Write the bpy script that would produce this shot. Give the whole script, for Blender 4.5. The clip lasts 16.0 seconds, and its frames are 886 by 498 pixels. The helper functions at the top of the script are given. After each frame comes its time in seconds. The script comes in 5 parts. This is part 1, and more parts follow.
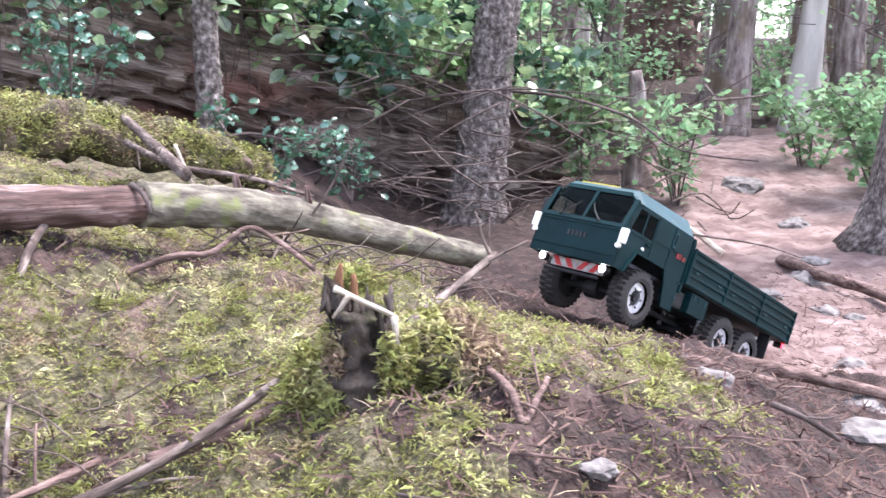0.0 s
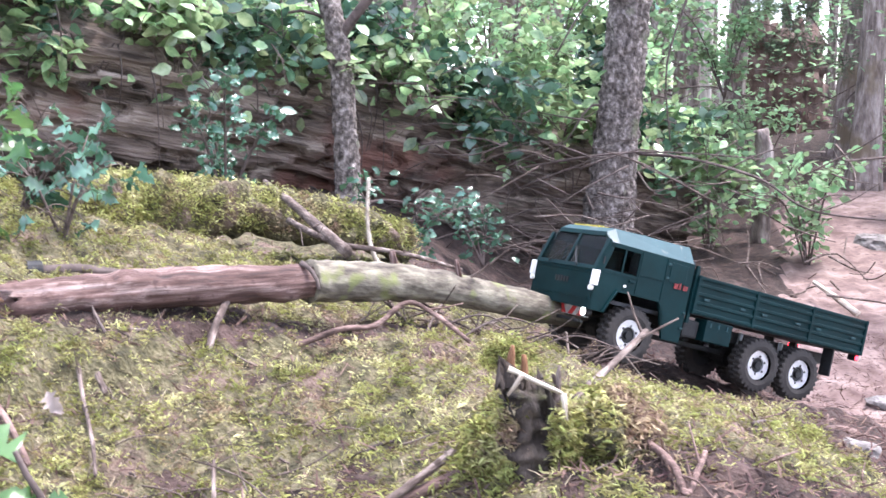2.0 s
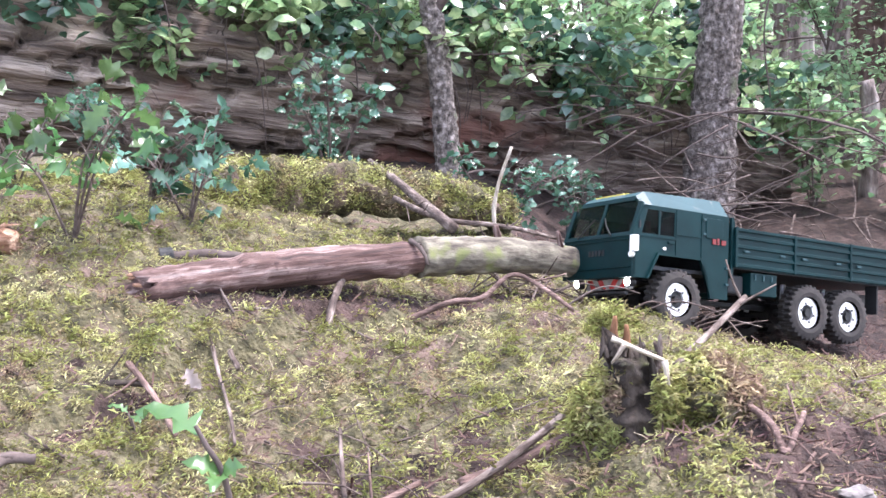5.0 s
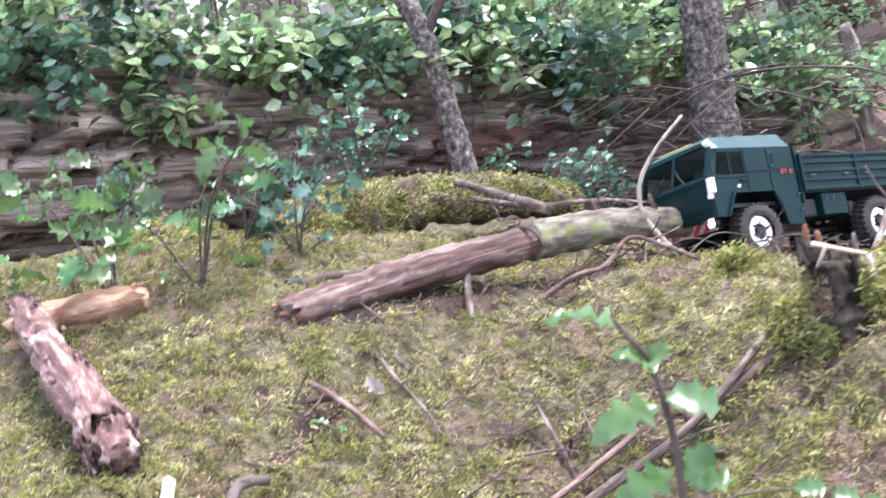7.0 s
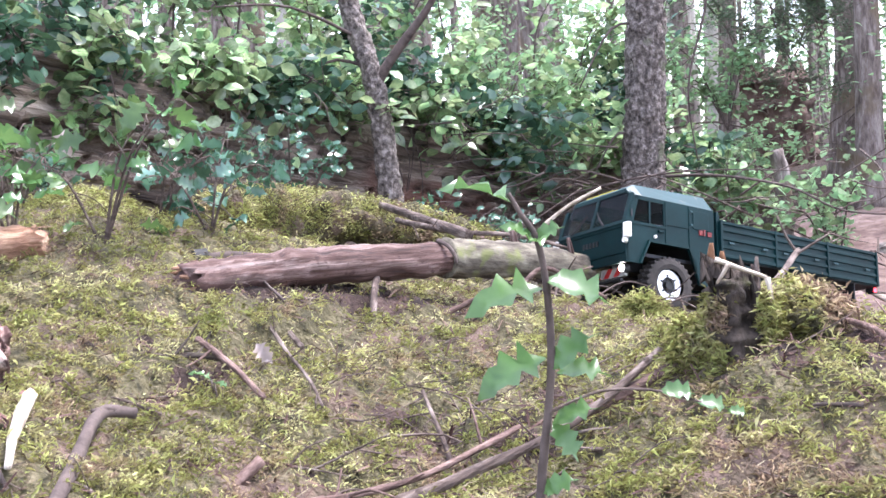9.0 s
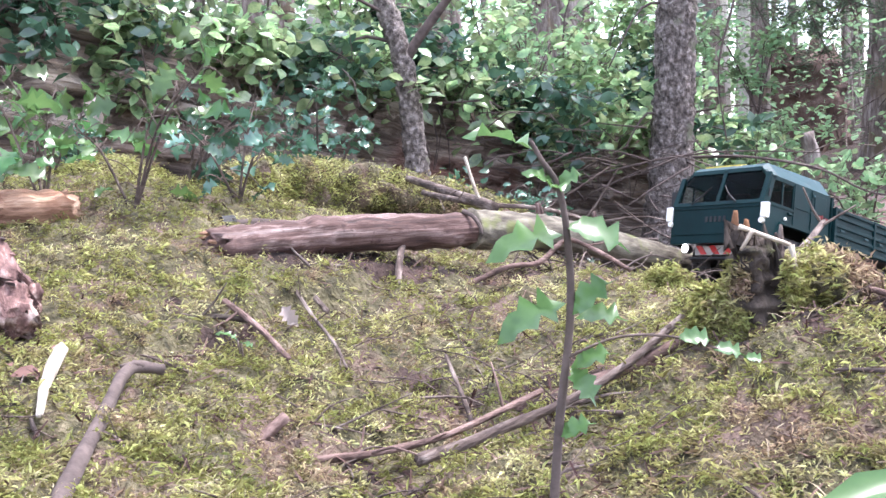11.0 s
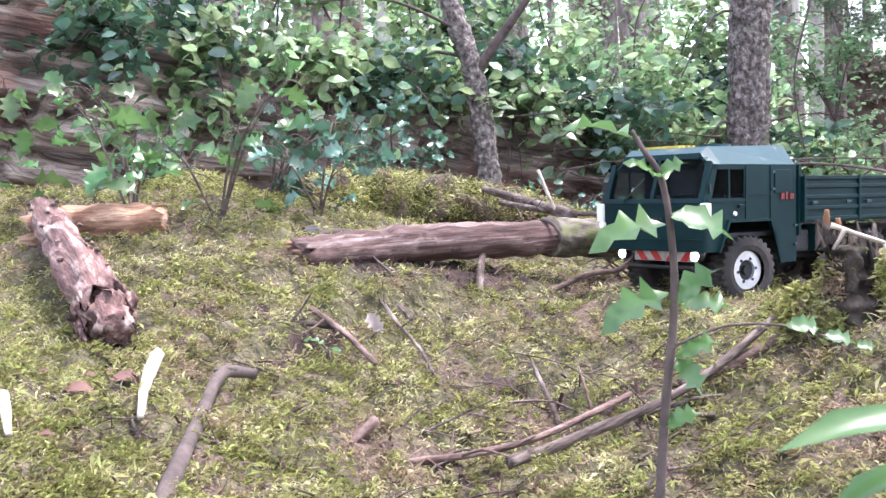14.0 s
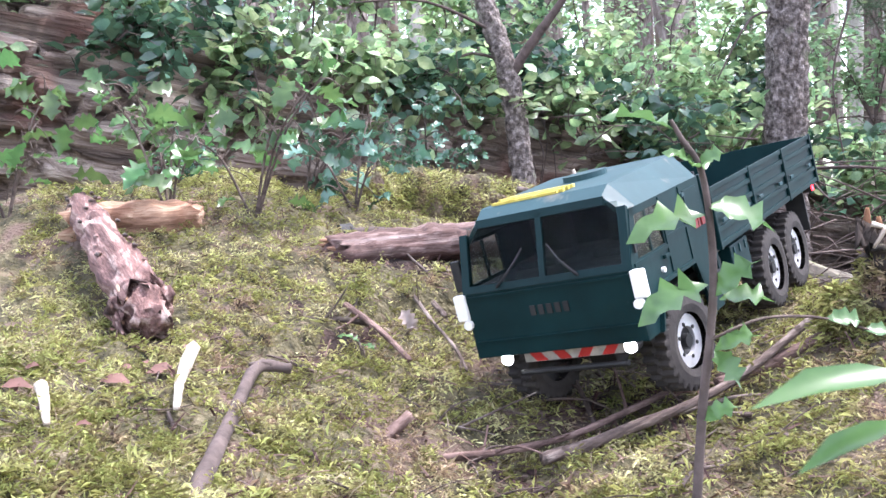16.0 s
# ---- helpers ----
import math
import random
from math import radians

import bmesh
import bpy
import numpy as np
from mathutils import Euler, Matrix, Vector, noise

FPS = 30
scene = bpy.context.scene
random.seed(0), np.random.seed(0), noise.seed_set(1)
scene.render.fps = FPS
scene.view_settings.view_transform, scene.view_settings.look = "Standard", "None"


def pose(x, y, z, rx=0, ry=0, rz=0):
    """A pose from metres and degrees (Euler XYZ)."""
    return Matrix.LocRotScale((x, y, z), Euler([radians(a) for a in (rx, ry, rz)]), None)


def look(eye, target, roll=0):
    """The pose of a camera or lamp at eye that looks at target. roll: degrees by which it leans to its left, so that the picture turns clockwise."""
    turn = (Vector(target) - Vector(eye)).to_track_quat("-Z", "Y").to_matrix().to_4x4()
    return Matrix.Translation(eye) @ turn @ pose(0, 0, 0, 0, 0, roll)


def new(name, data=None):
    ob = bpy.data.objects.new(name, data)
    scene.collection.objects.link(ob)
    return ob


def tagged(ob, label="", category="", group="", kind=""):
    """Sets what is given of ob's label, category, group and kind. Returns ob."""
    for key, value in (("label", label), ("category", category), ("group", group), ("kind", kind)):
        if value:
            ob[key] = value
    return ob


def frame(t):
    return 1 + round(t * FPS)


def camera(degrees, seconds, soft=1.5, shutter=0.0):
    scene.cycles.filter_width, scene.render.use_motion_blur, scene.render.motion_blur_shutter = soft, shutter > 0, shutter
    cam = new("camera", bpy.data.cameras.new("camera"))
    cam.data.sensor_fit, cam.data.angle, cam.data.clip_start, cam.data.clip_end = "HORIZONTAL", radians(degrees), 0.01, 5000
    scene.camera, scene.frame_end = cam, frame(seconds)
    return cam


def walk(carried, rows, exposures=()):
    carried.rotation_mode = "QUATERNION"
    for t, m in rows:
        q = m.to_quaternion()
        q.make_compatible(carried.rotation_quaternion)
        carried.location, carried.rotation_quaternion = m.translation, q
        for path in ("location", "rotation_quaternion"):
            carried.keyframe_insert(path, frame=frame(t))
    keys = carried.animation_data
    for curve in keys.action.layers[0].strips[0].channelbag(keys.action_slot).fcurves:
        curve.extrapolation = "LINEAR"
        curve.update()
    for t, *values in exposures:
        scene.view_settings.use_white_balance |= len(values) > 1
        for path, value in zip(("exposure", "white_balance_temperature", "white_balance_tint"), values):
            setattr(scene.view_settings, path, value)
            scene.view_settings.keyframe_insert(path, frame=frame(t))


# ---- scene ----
cam = camera(46.0, 16.0, soft=1.5, shutter=0.4)
PATH = [
    (0, (0.059, -0.09, 0.586), (-0.016, 1.877, 0.231), 1.5),
    (0.5, (0.049, -0.112, 0.588), (-0.102, 1.852, 0.246), 0.8),
    (1, (0.038, -0.18, 0.607), (-0.156, 1.783, 0.276), 0.5),
    (1.5, (0.022, -0.231, 0.604), (-0.211, 1.732, 0.297), 0.8),
    (2, (0.0, -0.232, 0.652), (-0.301, 1.729, 0.396), 0.1),
    (2.5, (-0.018, -0.275, 0.661), (-0.39, 1.676, 0.423), -2.3),
    (3, (-0.022, -0.297, 0.66), (-0.536, 1.612, 0.353), -4.6),
    (5.5, (0.014, -0.364, 0.718), (-0.431, 1.559, 0.391), -1.5),
    (6, (-0.056, -0.523, 0.792), (-0.31, 1.421, 0.4), -2.5),
    (6.5, (-0.221, -0.527, 0.736), (-0.465, 1.447, 0.528), -10.4),
    (7, (-0.313, -0.45, 0.626), (-0.749, 1.486, 0.374), -13.9),
    (7.5, (-0.37, -0.429, 0.504), (-0.838, 1.51, 0.353), -11.5),
    (8, (-0.345, -0.429, 0.464), (-0.656, 1.54, 0.303), -11.6),
    (8.5, (-0.337, -0.438, 0.466), (-0.612, 1.541, 0.375), -6.6),
    (9, (-0.318, -0.456, 0.44), (-0.59, 1.522, 0.326), -4.2),
    (11.5, (-0.314, -0.472, 0.41), (-0.649, 1.495, 0.268), -3.8),
    (12, (-0.318, -0.472, 0.412), (-0.664, 1.494, 0.293), -4.1),
    (12.5, (-0.334, -0.479, 0.409), (-0.695, 1.485, 0.308), -4.2),
    (13, (-0.332, -0.493, 0.397), (-0.716, 1.467, 0.289), -4.2),
    (13.5, (-0.337, -0.495, 0.384), (-0.76, 1.456, 0.278), -3.8),
    (14, (-0.341, -0.485, 0.392), (-0.792, 1.461, 0.291), -4.5),
    (14.5, (-0.342, -0.488, 0.392), (-0.808, 1.454, 0.289), -4.9),
    (15, (-0.344, -0.481, 0.393), (-0.826, 1.458, 0.309), -4.8),
    (15.5, (-0.339, -0.491, 0.38), (-0.839, 1.444, 0.292), -4.0),
    (16, (-0.345, -0.484, 0.381), (-0.857, 1.448, 0.291), -4.2),
]
walk(cam, [(t, look(eye, target, roll)) for t, eye, target, roll in PATH], exposures=[(0.0, 2.60, 6200, 19), (3.0, 2.76, 6200, 19), (5.5, 2.62, 6200, 19), (9.0, 2.54, 6200, 19), (13.5, 2.54, 6200, 19), (16.0, 2.60, 6200, 19)])

# ---- daylight: a bright overcast sky above a conifer wood ----
world = bpy.data.worlds.new("sky")
scene.world = world
world.use_nodes = True
wn = world.node_tree.nodes
wl = world.node_tree.links
sky = wn.new("ShaderNodeTexSky")
sky.sky_type, sky.sun_disc = "NISHITA", False
sky.sun_elevation, sky.sun_rotation = radians(68), radians(58)
sky.air_density, sky.dust_density, sky.ozone_density = 1.0, 1.5, 1.0
pale = wn.new("ShaderNodeHueSaturation")
pale.inputs["Saturation"].default_value = 0.55
wl.new(sky.outputs[0], pale.inputs["Color"])
wl.new(pale.outputs[0], wn["Background"].inputs["Color"])
wn["Background"].inputs["Strength"].default_value = 0.15
sun = new("sun", bpy.data.lights.new("sun", "SUN"))
sun.data.energy, sun.data.angle, sun.data.color = 1.5, radians(14), (1.0, 0.97, 0.93)
sun.matrix_basis = look((1.7, 1.06, 5.0), (0, 0, 0))

S = 1.22  # the model truck's size against a tenth of the real lorry


# ---- materials ----
def material(name, colours, scale=20.0, rough=0.85, bump=0.3, metal=0.0, detail=6.0, stretch=(1, 1, 1), spots=None, spec=0.4, island=0.0, bump_scale=None, dist=0.004):
    """A surface of two or three colours mixed by noise at two scales, with fine relief."""
    m = bpy.data.materials.new(name)
    m.use_nodes = True
    n, l = m.node_tree.nodes, m.node_tree.links
    b = n["Principled BSDF"]
    b.inputs["Roughness"].default_value, b.inputs["Metallic"].default_value = rough, metal
    b.inputs["Specular IOR Level"].default_value = spec
    co = n.new("ShaderNodeTexCoord")
    mp = n.new("ShaderNodeMapping")
    mp.inputs["Scale"].default_value = stretch
    l.new(co.outputs["Object"], mp.inputs["Vector"])
    big = n.new("ShaderNodeTexNoise")
    big.inputs["Scale"].default_value, big.inputs["Detail"].default_value = scale, detail
    big.inputs["Roughness"].default_value = 0.65
    l.new(mp.outputs[0], big.inputs["Vector"])
    ramp = n.new("ShaderNodeValToRGB")
    els = ramp.color_ramp.elements
    els[0].position, els[1].position = 0.34, 0.68
    els[0].color, els[1].color = (*colours[0], 1), (*colours[-1], 1)
    if len(colours) == 3:
        e = els.new(0.5)
        e.color = (*colours[1], 1)
    l.new(big.outputs["Fac"], ramp.inputs["Fac"])
    colour = ramp.outputs["Color"]
    if spots:
        sc, col, lo = spots
        sp = n.new("ShaderNodeTexNoise")
        sp.inputs["Scale"].default_value, sp.inputs["Detail"].default_value = sc, 3.0
        l.new(co.outputs["Object"], sp.inputs["Vector"])
        r2 = n.new("ShaderNodeValToRGB")
        r2.color_ramp.elements[0].position, r2.color_ramp.elements[1].position = lo, lo + 0.1
        l.new(sp.outputs["Fac"], r2.inputs["Fac"])
        mix = n.new("ShaderNodeMixRGB")
        mix.inputs[2].default_value = (*col, 1)
        l.new(r2.outputs["Color"], mix.inputs[0])
        l.new(colour, mix.inputs[1])
        colour = mix.outputs[0]
    if island:
        geo = n.new("ShaderNodeNewGeometry")
        hs = n.new("ShaderNodeHueSaturation")
        rng = n.new("ShaderNodeMapRange")
        rng.inputs["To Min"].default_value, rng.inputs["To Max"].default_value = 1 - island, 1 + island
        l.new(geo.outputs["Random Per Island"], rng.inputs["Value"])
        l.new(rng.outputs[0], hs.inputs["Value"])
        rn2 = n.new("ShaderNodeMapRange")
        rn2.inputs["To Min"].default_value, rn2.inputs["To Max"].default_value = 0.47, 0.53
        l.new(geo.outputs["Random Per Island"], rn2.inputs["Value"])
        l.new(rn2.outputs[0], hs.inputs["Hue"])
        l.new(colour, hs.inputs["Color"])
        colour = hs.outputs[0]
    l.new(colour, b.inputs["Base Color"])
    if bump:
        fine = n.new("ShaderNodeTexNoise")
        fine.inputs["Scale"].default_value, fine.inputs["Detail"].default_value = bump_scale or scale * 4, 5.0
        l.new(mp.outputs[0], fine.inputs["Vector"])
        bp = n.new("ShaderNodeBump")
        bp.inputs["Strength"].default_value, bp.inputs["Distance"].default_value = bump, dist
        l.new(fine.outputs["Fac"], bp.inputs["Height"])
        l.new(bp.outputs[0], b.inputs["Normal"])
    return m


def leafy(name, colours, rough=0.35, spec=0.5, through_light=0.35, island=0.35, spots=None):
    """A leaf: glossy or matt on top, letting some light through."""
    m = material(name, colours, 9.0, rough, 0.0, spec=spec, island=island, spots=spots)
    n, l = m.node_tree.nodes, m.node_tree.links
    b = n["Principled BSDF"]
    tr = n.new("ShaderNodeBsdfTranslucent")
    src = b.inputs["Base Color"].links[0].from_socket
    l.new(src, tr.inputs["Color"])
    mx = n.new("ShaderNodeMixShader")
    mx.inputs[0].default_value = through_light
    l.new(b.outputs[0], mx.inputs[1])
    l.new(tr.outputs[0], mx.inputs[2])
    l.new(mx.outputs[0], n["Material Output"].inputs["Surface"])
    return m


def glow(name, colour, strength):
    m = bpy.data.materials.new(name)
    m.use_nodes = True
    b = m.node_tree.nodes["Principled BSDF"]
    b.inputs["Base Color"].default_value = (*colour, 1)
    b.inputs["Emission Color"].default_value = (*colour, 1)
    b.inputs["Emission Strength"].default_value = strength
    return m


def clear(name, tint):
    m = bpy.data.materials.new(name)
    m.use_nodes = True
    b = m.node_tree.nodes["Principled BSDF"]
    b.inputs["Base Color"].default_value = (*tint, 1)
    b.inputs["Roughness"].default_value = 0.08
    b.inputs["Transmission Weight"].default_value = 1.0
    b.inputs["IOR"].default_value = 1.1
    return m


SOIL = material("soil", [(0.012, 0.007, 0.0055), (0.034, 0.020, 0.016), (0.080, 0.050, 0.043)], 14, 0.95, 1.0, spots=(60, (0.10, 0.064, 0.054), 0.66), bump_scale=120, dist=0.01)
TRACK = material("trodden_track", [(0.075, 0.044, 0.038), (0.155, 0.104, 0.092), (0.27, 0.20, 0.18)], 5, 0.95, 0.6, spots=(22, (0.07, 0.042, 0.035), 0.6), bump_scale=60)
MOSS_LEAF = leafy("moss_fronds", [(0.140, 0.150, 0.046), (0.335, 0.33, 0.115), (0.62, 0.57, 0.34)], 0.8, 0.2, 0.38, 0.55, spots=(7.5, (0.35, 0.255, 0.18), 0.56))
NEEDLE = leafy("dead_needles", [(0.040, 0.019, 0.016), (0.145, 0.088, 0.076)], 0.8, 0.2, 0.1, 0.55)
STRAW = leafy("pale_straw", [(0.16, 0.118, 0.078), (0.38, 0.31, 0.225)], 0.8, 0.2, 0.2, 0.45)
MOSS = material("moss_mat", [(0.028, 0.025, 0.012), (0.085, 0.074, 0.036), (0.19, 0.162, 0.098)], 30, 0.95, 1.0, spots=(7, (0.14, 0.095, 0.075), 0.55), bump_scale=120, dist=0.015)
BARK = material("conifer_bark", [(0.024, 0.018, 0.016), (0.135, 0.112, 0.099), (0.36, 0.31, 0.285)], 30, 0.95, 1.0, stretch=(0.85, 1, 1), spots=(6, (0.16, 0.165, 0.11), 0.66), bump_scale=40, dist=0.03)
FAR_BARK = material("far_bark", [(0.07, 0.052, 0.046), (0.19, 0.15, 0.135), (0.38, 0.325, 0.30)], 18, 0.95, 1.0, stretch=(0.28, 1, 1), spots=(3, (0.16, 0.12, 0.085), 0.58), bump_scale=24, dist=0.03)
PALE_BARK = material("pale_dead_bark", [(0.32, 0.29, 0.26), (0.52, 0.48, 0.44)], 6, 0.9, 0.5, stretch=(0.2, 1, 1))
LOG_BARK = material("weathered_log", [(0.020, 0.010, 0.0085), (0.090, 0.048, 0.040), (0.29, 0.22, 0.20)], 48, 0.8, 1.0, stretch=(0.05, 1, 1), spots=(34, (0.05, 0.024, 0.02), 0.60), bump_scale=80, dist=0.008)
MOSSY_BARK = material("mossy_log_bark", [(0.042, 0.033, 0.027), (0.125, 0.108, 0.082), (0.25, 0.23, 0.175)], 40, 0.95, 1.0, stretch=(0.3, 1, 1), spots=(14, (0.14, 0.15, 0.06), 0.58), bump_scale=70)
ROT = material("rotten_wood", [(0.032, 0.022, 0.018), (0.175, 0.132, 0.108), (0.48, 0.40, 0.34)], 6, 0.95, 1.0, stretch=(0.11, 1.5, 1.5), spots=(1.2, (0.13, 0.060, 0.045), 0.60), bump_scale=24, dist=0.06)
SNAG_WOOD = material("red_brown_snag_wood", [(0.035, 0.021, 0.018), (0.105, 0.066, 0.054), (0.20, 0.142, 0.122)], 6, 0.95, 0.8, stretch=(0.2, 1, 1), bump_scale=18, dist=0.03)
PINK_WOOD = material("flaking_wood", [(0.040, 0.018, 0.017), (0.175, 0.098, 0.085), (0.50, 0.385, 0.335)], 44, 0.9, 1.0, stretch=(0.12, 1, 1), spots=(26, (0.075, 0.038, 0.034), 0.56), bump_scale=70, dist=0.01)
SPLINTER = material("pale_splinter", [(0.22, 0.165, 0.12), (0.42, 0.355, 0.285), (0.60, 0.53, 0.45)], 60, 0.85, 1.0, stretch=(0.1, 1, 1))
ORANGE_WOOD = material("orange_rotten_splinter", [(0.10, 0.042, 0.020), (0.27, 0.135, 0.065)], 40, 0.9, 1.0, stretch=(0.25, 1, 1))
CHUNK_WOOD = material("pale_orange_rotten_wood", [(0.13, 0.062, 0.038), (0.36, 0.215, 0.14), (0.60, 0.45, 0.33)], 46, 0.9, 1.0, stretch=(0.10, 1, 1), spots=(12, (0.20, 0.10, 0.06), 0.58), bump_scale=90, dist=0.01)
STUMP = material("dark_stump_wood", [(0.012, 0.009, 0.007), (0.042, 0.031, 0.025), (0.105, 0.082, 0.064)], 22, 0.95, 1.0, stretch=(0.22, 1, 1), spots=(16, (0.07, 0.072, 0.028), 0.58), bump_scale=60, dist=0.015)
TWIG = material("twig_bark", [(0.030, 0.019, 0.016), (0.098, 0.070, 0.058), (0.24, 0.195, 0.17)], 60, 0.9, 1.0, stretch=(0.2, 1, 1), spots=(40, (0.05, 0.034, 0.028), 0.58))
DARK_TWIG = material("dark_twig_bark", [(0.045, 0.032, 0.028), (0.12, 0.09, 0.08)], 25, 0.9, 0.5)
ROOT = material("pinkish_root_bark", [(0.042, 0.024, 0.019), (0.115, 0.071, 0.059), (0.25, 0.168, 0.143)], 60, 0.9, 1.0, stretch=(0.3, 1, 1))
STONE = material("grey_stone", [(0.065, 0.056, 0.052), (0.145, 0.128, 0.12), (0.26, 0.24, 0.225)], 22, 0.9, 0.9)
LAUREL = leafy("broad_leaves", [(0.10, 0.18, 0.092), (0.25, 0.36, 0.175), (0.50, 0.60, 0.345)], 0.22, 0.9, 0.52, 0.55)
HOLLY = leafy("holly_leaves", [(0.05, 0.12, 0.08), (0.09, 0.19, 0.11)], 0.18, 0.8, 0.25, 0.4)
HOLLY_OVAL = leafy("dark_broad_leaves", [(0.035, 0.085, 0.055), (0.085, 0.165, 0.095)], 0.2, 0.9, 0.3, 0.5)
BOUGH = leafy("conifer_needles", [(0.045, 0.075, 0.045), (0.12, 0.165, 0.10)], 0.7, 0.3, 0.3, 0.4)
YOUNG_HOLLY = leafy("young_holly_leaves", [(0.055, 0.125, 0.042), (0.125, 0.225, 0.075)], 0.25, 0.6, 0.42, 0.3)
SPRAY = leafy("light_spray_leaves", [(0.13, 0.235, 0.12), (0.31, 0.44, 0.235)], 0.6, 0.3, 0.5, 0.45)
DEAD_LEAF = leafy("dead_leaf", [(0.30, 0.24, 0.22), (0.48, 0.40, 0.37)], 0.7, 0.3, 0.3, 0.1)
RED_LEAF = leafy("red_dead_bark_flake", [(0.07, 0.030, 0.025), (0.18, 0.092, 0.076)], 0.7, 0.3, 0.1, 0.3)
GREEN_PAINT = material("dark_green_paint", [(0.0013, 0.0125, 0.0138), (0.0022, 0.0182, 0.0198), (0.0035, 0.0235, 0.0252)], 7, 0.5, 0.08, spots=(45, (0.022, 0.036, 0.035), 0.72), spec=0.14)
# the cab green with sky sheen put into its paler, bluer base; dust in spots
SKYLIT_PAINT = material("dusty_skylit_green_paint", [(0.007, 0.036, 0.041), (0.014, 0.054, 0.061)], 10, 0.5, 0.06, spots=(25, (0.09, 0.10, 0.09), 0.66))
BLACK = material("black_plastic", [(0.008, 0.008, 0.009), (0.018, 0.018, 0.018)], 30, 0.6, 0.2)
RUBBER = material("dusty_rubber", [(0.018, 0.016, 0.015), (0.045, 0.038, 0.034)], 18, 0.9, 0.4, spots=(30, (0.10, 0.075, 0.06), 0.66))
RIM = material("bare_aluminium_rim", [(0.60, 0.60, 0.61), (0.78, 0.78, 0.80)], 25, 0.35, 0.1, metal=0.6)
WHITE = material("white_plastic", [(0.70, 0.68, 0.62), (0.82, 0.80, 0.76)], 20, 0.5, 0.1)
# bumper white, darkened in its colour for the shade beneath the cab front
SHADED_WHITE = material("shaded_white_paint", [(0.30, 0.285, 0.265), (0.50, 0.48, 0.45)], 40, 0.6, 0.2)
RED = material("red_paint", [(0.42, 0.02, 0.02), (0.56, 0.04, 0.035)], 20, 0.5, 0.1)
DULL_RED = material("worn_red_emblem", [(0.10, 0.012, 0.012), (0.22, 0.03, 0.028)], 90, 0.6, 0.1)
YELLOW = material("yellow_lichen_dust", [(0.42, 0.33, 0.06), (0.60, 0.50, 0.12)], 40, 0.9, 0.6)
SEAT = material("cab_interior", [(0.02, 0.02, 0.022), (0.05, 0.05, 0.055)], 20, 0.8, 0.2)
GLASS = clear("cab_glass", (0.55, 0.62, 0.60))
LAMP_ON = glow("lit_headlamp", (1.0, 0.97, 0.92), 12.0)
LAMP_BAR = glow("lit_light_bar", (0.93, 0.92, 1.0), 14.0)
TAIL_ON = glow("lit_tail_lamp", (1.0, 0.02, 0.03), 3.0)


# ---- building helpers ----
def mesh_of(name, verts, faces, mat, smooth=True):
    me = bpy.data.meshes.new(name)
    if isinstance(faces, np.ndarray):
        k = faces.shape[1]
        me.vertices.add(len(verts))
        me.vertices.foreach_set("co", np.asarray(verts, np.float32).ravel())
        me.loops.add(faces.size)
        me.loops.foreach_set("vertex_index", faces.ravel().astype(np.int32))
        me.polygons.add(len(faces))
        me.polygons.foreach_set("loop_start", np.arange(0, faces.size, k, dtype=np.int32))
        me.update(calc_edges=True)
    else:
        me.from_pydata([tuple(v) for v in verts], [], [tuple(f) for f in faces])
    me.materials.append(mat)
    me.polygons.foreach_set("use_smooth", [smooth] * len(me.polygons))
    me.update()
    return me


def part(name, source, mat, parent, label=""):
    """Links a bmesh, or a ready mesh, as one object under a thing or a part."""
    if isinstance(source, bmesh.types.BMesh):
        me = bpy.data.meshes.new(name)
        bmesh.ops.recalc_face_normals(source, faces=source.faces)
        source.to_mesh(me)
        source.free()
        me.materials.append(mat)
    else:
        me = source
    ob = new(name, me)
    ob.parent = parent
    if label:
        ob["label"] = label
    return ob


def empty(name, m=None):
    ob = new(name)
    ob.empty_display_size = 0.05
    if m is not None:
        ob.matrix_basis = m
    return ob


def box(bm, x0, x1, y0, y1, z0, z1, bevel=0.0):
    vs = bmesh.ops.create_cube(bm, size=1.0)["verts"]
    for v in vs:
        v.co = Vector(((x0 + x1) / 2 + v.co.x * (x1 - x0), (y0 + y1) / 2 + v.co.y * (y1 - y0), (z0 + z1) / 2 + v.co.z * (z1 - z0)))
    if bevel:
        es = {e for v in vs for e in v.link_edges}
        bmesh.ops.bevel(bm, geom=list(es), offset=bevel, segments=2, profile=0.6, affect="EDGES")
    return bm


def slab(bm, outline, y0, y1):
    """An outline in x and z, drawn out from y0 to y1."""
    a = [bm.verts.new((x, y0, z)) for x, z in outline]
    b = [bm.verts.new((x, y1, z)) for x, z in outline]
    bm.faces.new(a)
    bm.faces.new(b[::-1])
    k = len(outline)
    for i in range(k):
        bm.faces.new((a[i], b[i], b[(i + 1) % k], a[(i + 1) % k]))
    return bm


def disc(bm, r0, r1, y0, y1, n=28, cx=0.0, cz=0.0):
    """A ring (or disc with r0 = 0) round the y axis."""
    rings = []
    for r, y in ((r0, y0), (r1, y0), (r1, y1), (r0, y1)):
        rings.append([bm.verts.new((cx + r * math.cos(6.28319 * i / n), y, cz + r * math.sin(6.28319 * i / n))) for i in range(n)] if r > 1e-6 else [bm.verts.new((cx, y, cz))])
    for a, b in zip(rings, rings[1:] + rings[:1]):
        for i in range(n):
            j = (i + 1) % n
            if len(a) == 1 and len(b) == 1:
                continue
            if len(a) == 1:
                bm.faces.new((a[0], b[i], b[j]))
            elif len(b) == 1:
                bm.faces.new((a[i], a[j], b[0]))
            else:
                bm.faces.new((a[i], a[j], b[j], b[i]))
    return bm


